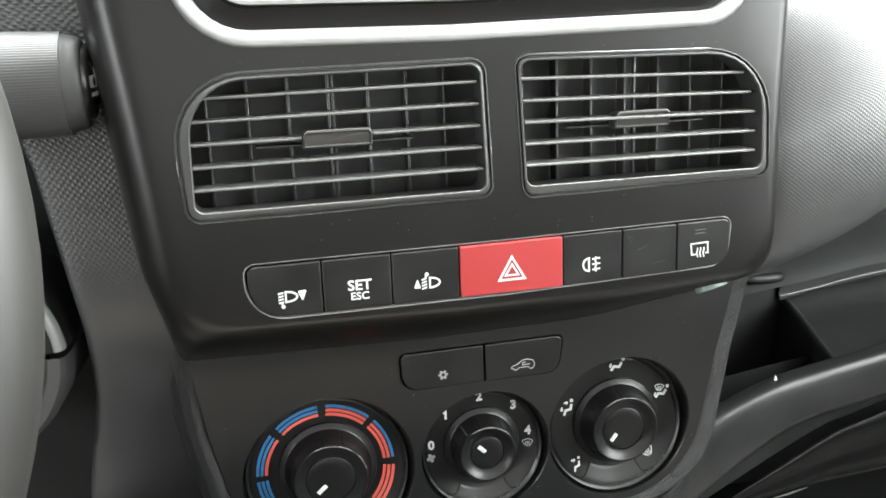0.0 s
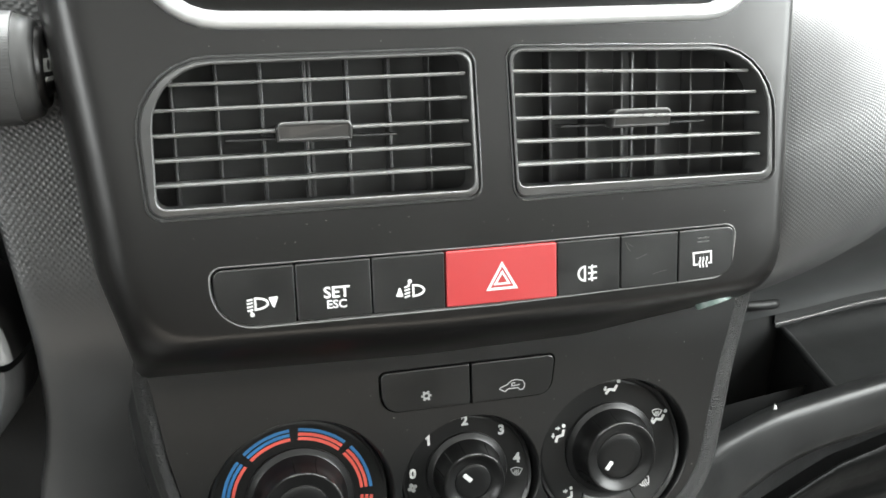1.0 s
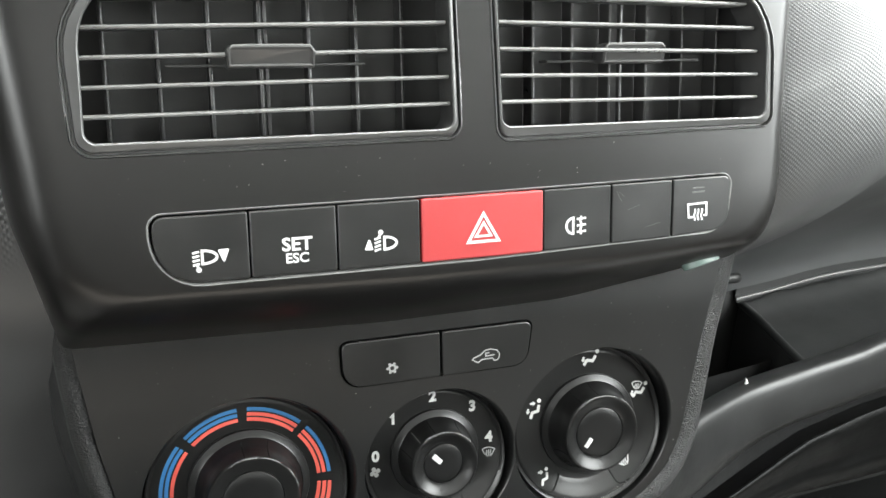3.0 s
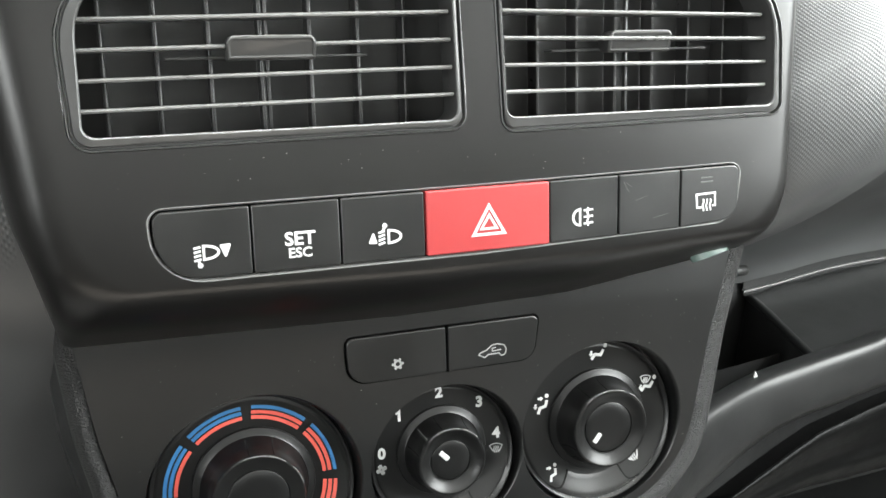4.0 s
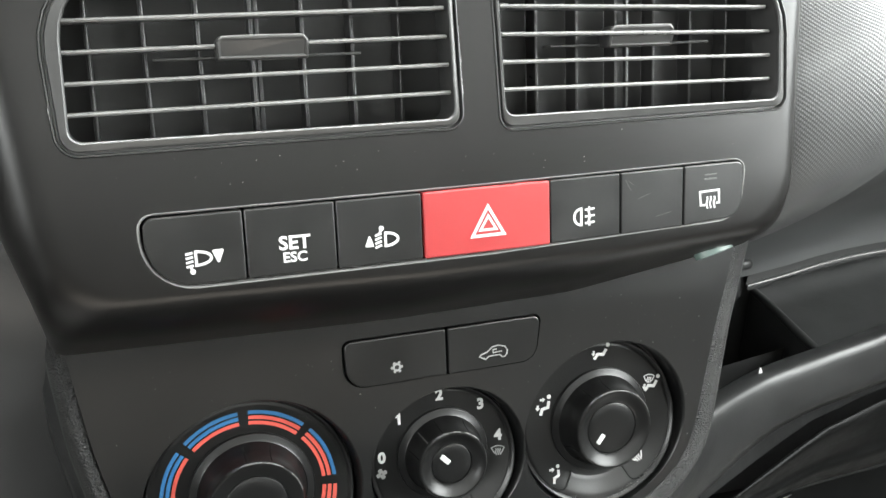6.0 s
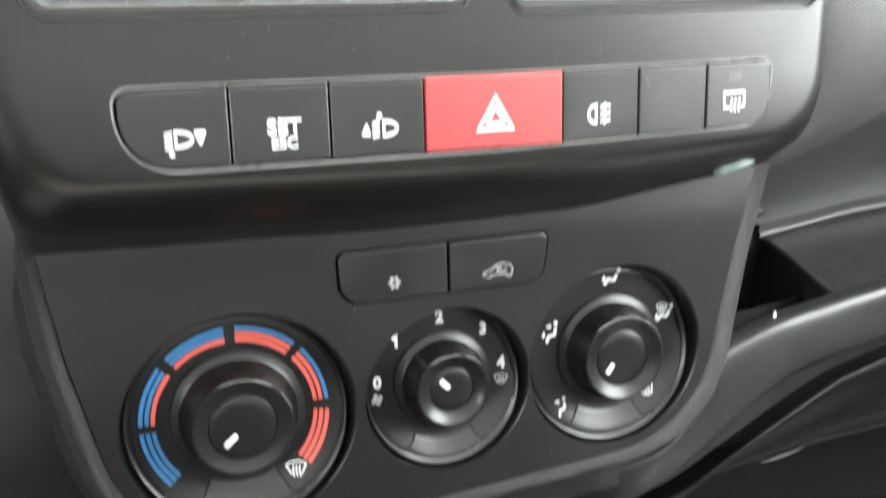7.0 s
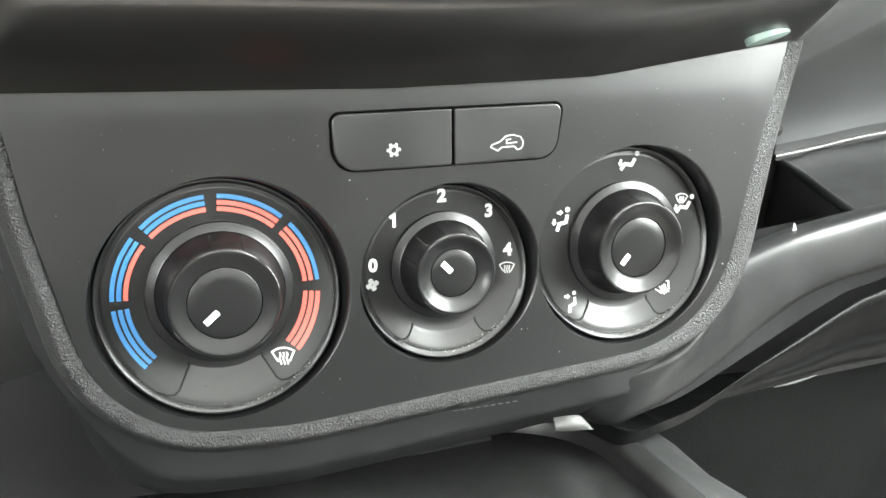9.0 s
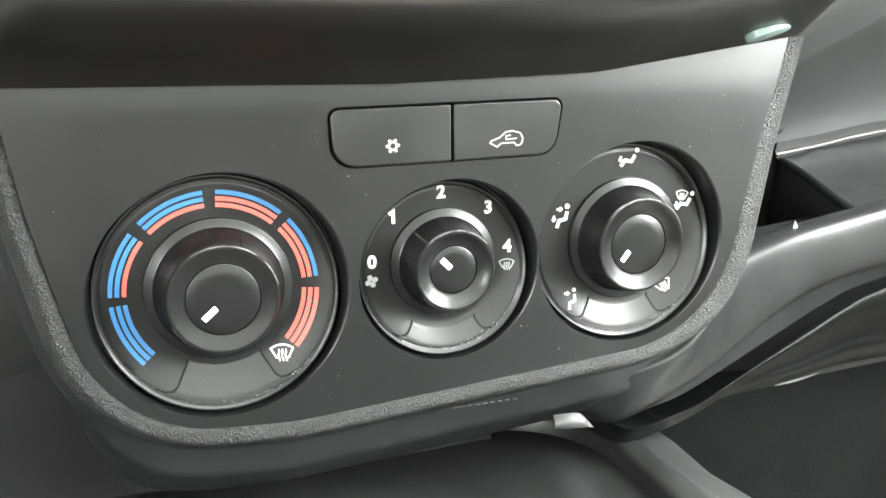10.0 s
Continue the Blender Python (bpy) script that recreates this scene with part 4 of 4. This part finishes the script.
rows = [[p + Vector((0, 14, -6 - 28 * smooth(80, 115, p.x))) for p in e], [p + Vector((0, 9, -3)) for p in e], [p + Vector((0, 5, 0)) for p in e]]
for v, b in ((0, 0), (0.02, 2.0), (0.05, 3.7), (0.09, 4.9), (0.14, 5.5), (0.21, 5.6), (0.32, 5.0), (0.45, 4.0), (0.6, 2.6), (0.75, 1.0), (0.88, -1.0), (1.0, -4.5)):
    rows.append([p.lerp(q, c * v) + Vector((0, -b * 0.97, b * 0.22)) for p, q, c in zip(e, g, cut)])
rows.append([p.lerp(q, c) + Vector((0, 11, -1.0)) for p, q, c in zip(e, g, cut)])
bm = bmesh.new()
loft(bm, rows, closed=False)
part("shelf_lip", bm, PAD, dash, "smooth rolled shelf lip", sharp=80)
bm = bmesh.new()
lay(bm, [[(x, y + 13, z + 27) for x, y, z in FOLD], [(x, y + 11, z) for x, y, z in LID]], 48)
lay(bm, [[(60, 70, -30), (210, 100, -24), (400, 108, -10), (720, 118, 10)], [(60, 70, -110), (210, 100, -112), (400, 112, -110), (720, 122, -95)]], 24)
part("gap_filler", bm, RUBBER, dash)

glovebox = thing("glovebox", (220, 70, -100), "closed dark grey glovebox lid with a rolled top edge", "glovebox")
u, l = spline(LID, 64), spline(FOOT, 64)
rows = [[p + Vector((0, 5, -8)) for p in u], [p + Vector((0, 1.2, -0.6)) for p in u]]
for v, b in ((0, 0), (0.03, 1.5), (0.07, 2.5), (0.12, 2.8), (0.2, 2.2), (0.34, 0.6), (0.5, -0.8), (0.6, -0.6), (0.66, 1.0), (0.71, 2.0), (0.78, 1.4), (0.9, -1.0), (1.0, -4.0)):
    rows.append([p.lerp(q, v) + Vector((0, -b * 0.95, b * 0.3)) * (0.4 + 0.6 * smooth(150, 205, p.x)) for p, q in zip(u, l)])
rows.append([p + Vector((0, 30, -3)) for p in l])
bm = bmesh.new()
loft(bm, rows[:8], closed=False)
part("rolled_edge", bm, LID_SKIN, glovebox, "smooth rolled top edge", sharp=80)
bm = bmesh.new()
loft(bm, rows[7:], closed=False)
part("lid", bm, LID_SKIN, glovebox, sharp=80)
# Short paler strip: the lid's bottom glint is put into the colour.
bm = bmesh.new()
tube(bm, [p + Vector((0, -1.5, 0.6)) for p in l if 184 < p.x < 226], lambda u: 0.15 + 0.45 * math.sin(math.pi * u))
part("worn_glint_edge", bm, VENT, glovebox, "pale strip for the glint on the lower edge", sharp=80)
bm = bmesh.new()
lay(bm, [[(60, 120, -70), (300, 130, -80), (720, 140, -70)], [(60, 150, -300), (300, 160, -300), (720, 170, -300)]], 8)
part("footwell_panel", bm, FOOTWELL, dash)
scrap = thing("paper_scrap", (187, 60, -16), "tiny torn white paper scrap on the shelf lip", "scrap")
bm = bmesh.new()
prism(bm, [Vector(p) for p in ((185.8, -16.5), (188.4, -16.8), (187.6, -14.6), (186.6, -12.6))], 60.5, 61.3, 0.1)
part("torn_piece", bm, PAPER, scrap)

# ---- driver's side ----
bm = bmesh.new()
ZS = (240, 200, 170, 140, 115, 98, 80)
left = {240: -215, 200: -190, 170: -176, 140: -167.5, 115: -163.5, 98: -161, 80: -158.5}


def side_y(x, z):
    return -13 - 0.10 * (-x - 130) + 38 * (1 - smooth(-10, 92, z)) + 55 * (1 - smooth(-80, 5, z))


def side_rows(zs, edge):
    rows = []
    for z in zs:
        a = edge[z]
        low_part = 1 - smooth(-45, 25, z)
        end = -118 + 60 * low_part
        xs = [a + 1.5, a, a + 1.2, a + 3] + [a + 3 + (end - a - 3) * k / 10 for k in range(1, 11)]
        rows.append([Vector((x, side_y(x, z) + ((40, 3, 0.8, 0)[i] if i < 4 else 18 * low_part * ((i - 3) / 10) ** 2), z)) for i, x in enumerate(xs)])
    return rows


low = {80: -158.5, 70: -158.2, 60: -158.5, 45: -160, 35: -162, 25: -164, 15: -167, 0: -170, -10: -172, -20: -174, -30: -176, -40: -178, -56: -180, -72: -182}
skin_over(bm, side_rows(ZS + (70, 60, 45, 35, 25, 15, 0, -10, -20, -30, -40, -56, -72), {**left, **low}))
part("column_skin", bm, SKIN_SHADED, dash, "dimpled grey skin beside the steering column", sharp=80)
bm = bmesh.new()
lay(bm, [[(-720, 40, 300), (-400, 45, 300), (40, 45, 300)], [(-720, 60, 60), (-400, 50, 60), (40, 48, 60)], [(-720, 90, -300), (-400, 80, -300), (40, 74, -300)]], 12)
part("knee_panel", bm, RUBBER, dash)
bm = bmesh.new()
lay(bm, [[(-720, 560, 330), (0, 560, 330), (110, 560, 330)], [(-720, 100, 300), (0, 60, 300), (110, 60, 300)], [(-720, 40, 290), (0, 0, 282), (110, 20, 282)]], 12)
part("top_pad", bm, SMOOTH_DASH, dash)


def stalk():
    ob = thing("wiper_stalk", (-150, -30, 152), "ribbed black wiper stalk with a round end cap", "stalk")
    def turned(profile, n=40):
        bm = bmesh.new()
        loft(bm, [[Vector((x, -26 + r * 0.86 * math.cos(2 * math.pi * k / n), 169.6 + r * math.sin(2 * math.pi * k / n))) for k in range(n)] for r, x in profile], cap_first=True, cap_last=True)
        return bm
    bm = bmesh.new()
    n = 448
    loft(bm, [[Vector((x, -26 + (r + (0.09 if k % 4 < 2 else 0.0)) * 0.86 * math.cos(2 * math.pi * k / n), 169.6 + (r + (0.09 if k % 4 < 2 else 0.0)) * math.sin(2 * math.pi * k / n))) for k in range(n)]
              for r, x in ((19.0, -235), (18.4, -200), (17.4, -149.5))], cap_first=True, cap_last=True)
    part("barrel", bm, STALK, ob, sharp=25)
    part("collar", turned([(17.0, -152), (17.3, -151.4), (17.2, -150), (16.4, -148.2), (15.9, -146.6), (15.6, -145.0), (14.9, -143.9), (13.4, -143.3), (11.6, -143.6)]), STALK, ob, "smooth rounded collar")
    part("end_ring", turned([(13.0, -143.6), (12.5, -142.2), (11.6, -141.4), (10.6, -141.2), (9.9, -141.8), (9.7, -143)]), BEZEL, ob)
    part("end_cap", turned([(9.6, -143), (9.2, -141.6), (7.6, -140.2), (5.0, -139.2), (0.5, -138.8)]), KNOB, ob)
    bm = bmesh.new()
    for y0, z0, w, h in ((-34.6, 168.0, 3.4, 4.6), (-33.4, 165.2, 3.0, 2.0), (-31.6, 172.4, 2.6, 3.0), (-30.0, 167.0, 2.2, 5.2)):
        q = [(y0, z0), (y0 + w, z0 + 0.5), (y0 + w, z0 + h), (y0 + 0.4, z0 + h - 0.6)]
        dome = lambda y, z: -138.3 - 0.034 * ((y + 26) ** 2 / 0.74 + (z - 169.6) ** 2)
        loft(bm, [[Vector((dome(y, z) + d, y, z)) for y, z in q] for d in (0.2, -0.8)], cap_first=True)
    part("symbol", bm, GREY_PRINT, ob, "worn white symbol")
    return ob


stalk()

cowl = thing("column_cowl", (-206, -20, 20), "grey split plastic cowl of the steering column", "cowl")
for name, a0, a1, mat in (("upper_shell", 3.0, 176, BEZEL), ("lower_shell", -176, -0.5, STALK)):
    bm = bmesh.new()
    prof = [(27, 20), (32.5, -14), (34, -18), (35, -19.2), (39.4, -19.5), (41, -17.5), (42.2, -10), (43.5, 30)]
    loft(bm, [[Vector((-206 + r * math.cos(radians(a)), y, 70 + r * 1.0 * math.sin(radians(a)))) for r, y in prof] for a in [a0 + (a1 - a0) * k / 40 for k in range(41)]], closed=False)
    part(name, bm, mat, cowl)
# Paler strip over the upper rim's lit arc, a highlight in colour.
bm = bmesh.new()
rim = [(37.6, -18.9), (38.0, -19.9), (38.8, -20.3), (40.0, -20.1), (41.2, -18.8), (41.9, -16.5)]
loft(bm, [[Vector((-206 + r * math.cos(radians(a)), y, 70 + r * math.sin(radians(a)))) for r, y in rim] for a in [3.5 + 2.0 * k for k in range(40)]], closed=False)
part("shell_rim_glint", bm, COWL_GLINT, cowl, "pale rim strip, coloured for the light on it")
bm = bmesh.new()
revolve(bm, [(33, -4), (28, -6), (18, -7), (6, -7), (0.1, -7)], -206, 70)
part("barrel_face", bm, KNOB, cowl)

wheel = thing("steering_wheel", (-340, -110, -50), "worn grey steering wheel rim", "steering wheel")
bm = bmesh.new()
loops = []
for k in range(96):
    a = 2 * math.pi * k / 96
    c = Vector((-352 + 189 * math.cos(a), -112 + 30 * math.sin(a), 130 + 189 * math.sin(a)))
    out = Vector((math.cos(a), 0.16 * math.sin(a), math.sin(a))).normalized()
    ax = Vector((0, -1, 0.16)).normalized()
    loops.append([c + out * 15 * math.cos(2 * math.pi * j / 24) + ax * 16.5 * math.sin(2 * math.pi * j / 24) for j in range(24)])
loft(bm, loops + [loops[0]])
bmesh.ops.remove_doubles(bm, verts=bm.verts, dist=0.01)
part("rim", bm, RIM_SKIN, wheel)
bm = bmesh.new()
revolve(bm, [(0.1, -96), (40, -95), (62, -90), (70, -80), (66, -60), (30, -52), (0.1, -52)], -352, 130, 48)
part("hub", bm, RIM_SKIN, wheel)
for ang in (180, 270):
    bm = bmesh.new()
    c, d = math.cos(radians(ang)), math.sin(radians(ang))
    tube(bm, [(-352 + r * c, y, 130 + r * d) for r, y in ((58, -80), (100, -88), (145, -100 + 12 * d), (184, -112 + 28 * d))], lambda u: 13 - 3 * u)
    part("spoke", bm, RIM_SKIN, wheel)

# ---- radio ----
radio = thing("radio_unit", (-10, -44, 180), "dark radio unit in a satin silver frame", "radio")
o = rounded(RADIO)
bm = bmesh.new()
loft(bm, [at_y(grown(o, 0.1), Y_FRONT + 3), at_y(grown(o, -0.1), Y_FRONT - 0.4), at_y(grown(o, -0.8), Y_FRONT - 1.6), at_y(grown(o, -2.2), Y_FRONT - 2.2), at_y(grown(o, -4.6), Y_FRONT - 1.6),
          at_y(grown(o, -5.6), Y_FRONT - 0.2), at_y(grown(o, -5.9), Y_FRONT + 4)])
part("silver_frame", bm, SILVER, radio, "satin silver frame")
bm = bmesh.new()
loft(bm, [at_y(grown(o, -5.8), Y_FRONT + 2.5), at_y(grown(o, -8), Y_FRONT + 1.6), at_y(grown(o, -12.5), Y_FRONT + 0.6), at_y(grown(o, -13.2), Y_FRONT + 1.2), at_y(grown(o, -13.4), Y_FRONT + 3)], cap_last=True)
part("radio_face", bm, BEZEL, radio)
bm = bmesh.new()
loft(bm, [at_y(grown(o, -13.5), Y_FRONT + 2.5), at_y(grown(o, -13.8), Y_FRONT - 0.6), at_y(grown(o, -15.0), Y_FRONT - 0.9), at_y(grown(o, -15.6), Y_FRONT), at_y(grown(o, -15.8), Y_FRONT + 2.8)])
part("display_edge", bm, SILVER, radio)

# ---- gear lever surround ----
gear = thing("gear_lever_surround", (36, -12, -90), "dark oval gear lever surround with a soft boot", "gear surround")


GATE = rounded([(-150, -150, 34), (74, -150, 34), (76.5, 52, 44), (-150, 150, 34)], 10, 10)


def flat_loop(d, z):
    return [Vector((p.x, p.y, z - 0.02 * p.y)) for p in grown(GATE, d)]


bm = bmesh.new()
loft(bm, [flat_loop(d, z) for d, z in ((15.5, -96), (14.6, -89), (13.4, -86.4), (11, -84.9), (7, -84.2), (3.2, -84.4), (1.2, -85.2), (0.2, -87), (0, -95))])
part("ring", bm, INSERT, gear, "scuffed dark ring", sharp=60)
bm = bmesh.new()
folds = []
for k in range(10):
    loop = flat_loop(0.4 - 0.7 * k, -92 + 0.12 * k * k)
    mid = Vector((26, -62, -80))
    amp = 1.5 * math.sin(math.pi * min(1, k / 7))
    folds.append([v.lerp(Vector((mid.x, mid.y, v.z)), 0.1 * k) + Vector((0, 0, amp * math.sin(7 * 2 * math.pi * i / len(loop) + 0.3 * k))) for i, v in enumerate(loop)])
loft(bm, folds, cap_last=True)
part("boot", bm, RUBBER, gear, "soft folded boot", sharp=80)
bm = bmesh.new()
lay(bm, [[(80 + sx, y, -97 + dz), (84 + sx, y, -91 + dz), (90 + sx, y, -88.5 + dz), (98 + sx, y, -89.5 + dz), (109 + sx, y, -93.5 + dz), (119 + sx, y, -101 + dz), (130 + sx, y, -118 + dz), (144 + sx, y, -160 + dz), (152 + sx, y, -210 + dz)]
         for y, dz, sx in ((75, -3, 0), (40, -1, 0), (10, 0, -3), (-20, 0, 2), (-60, 1, 12), (-140, 2, 24), (-300, 6, 30))], 60)
part("tunnel_cover", bm, TUNNEL, gear, "grey moulded tunnel cover", sharp=80)

# ---- dust ----
rng = random.Random(4)
dust = thing("dust_specks", (0, 0, 0), "scattered pale dust specks on the console", "dust", kind="stuff")
bm = bmesh.new()


def speck(x, y, z, r):
    m = Matrix.Translation((x, y, z)) @ Matrix.Diagonal((r * rng.uniform(0.7, 1.6), r * 0.5, r * rng.uniform(0.7, 1.4), 1))
    bmesh.ops.create_icosphere(bm, subdivisions=1, radius=1, matrix=m)


for _ in range(230):
    x, z = rng.uniform(-112, 105), rng.uniform(-36, 56)
    if any((x - a) ** 2 + (z - b) ** 2 < (c + 0.5) ** 2 for a, b, c in DIALS) or (-39 < x < 36 and 33 < z < 54):
        continue
    speck(x, y_panel(x, z), z, rng.choice((0.08, 0.1, 0.12, 0.2)))
for cx, cz, hole in DIALS:
    for _ in range(80):
        a, r = rng.gauss(-72, 26), hole - 2.2 - abs(rng.gauss(0, 0.9))
        x, z = polar(cx, cz, a, r)
        speck(x, on_dial(x, z) - 0.2, z, rng.choice((0.07, 0.08, 0.1, 0.15)))
for _ in range(60):
    speck(rng.uniform(-105, 100), Y_FRONT, rng.choice((rng.uniform(108, 120), rng.uniform(87, 120), rng.uniform(173.5, 176))), rng.choice((0.06, 0.08, 0.13)))
part("specks", bm, DUST, dust, kind="stuff")
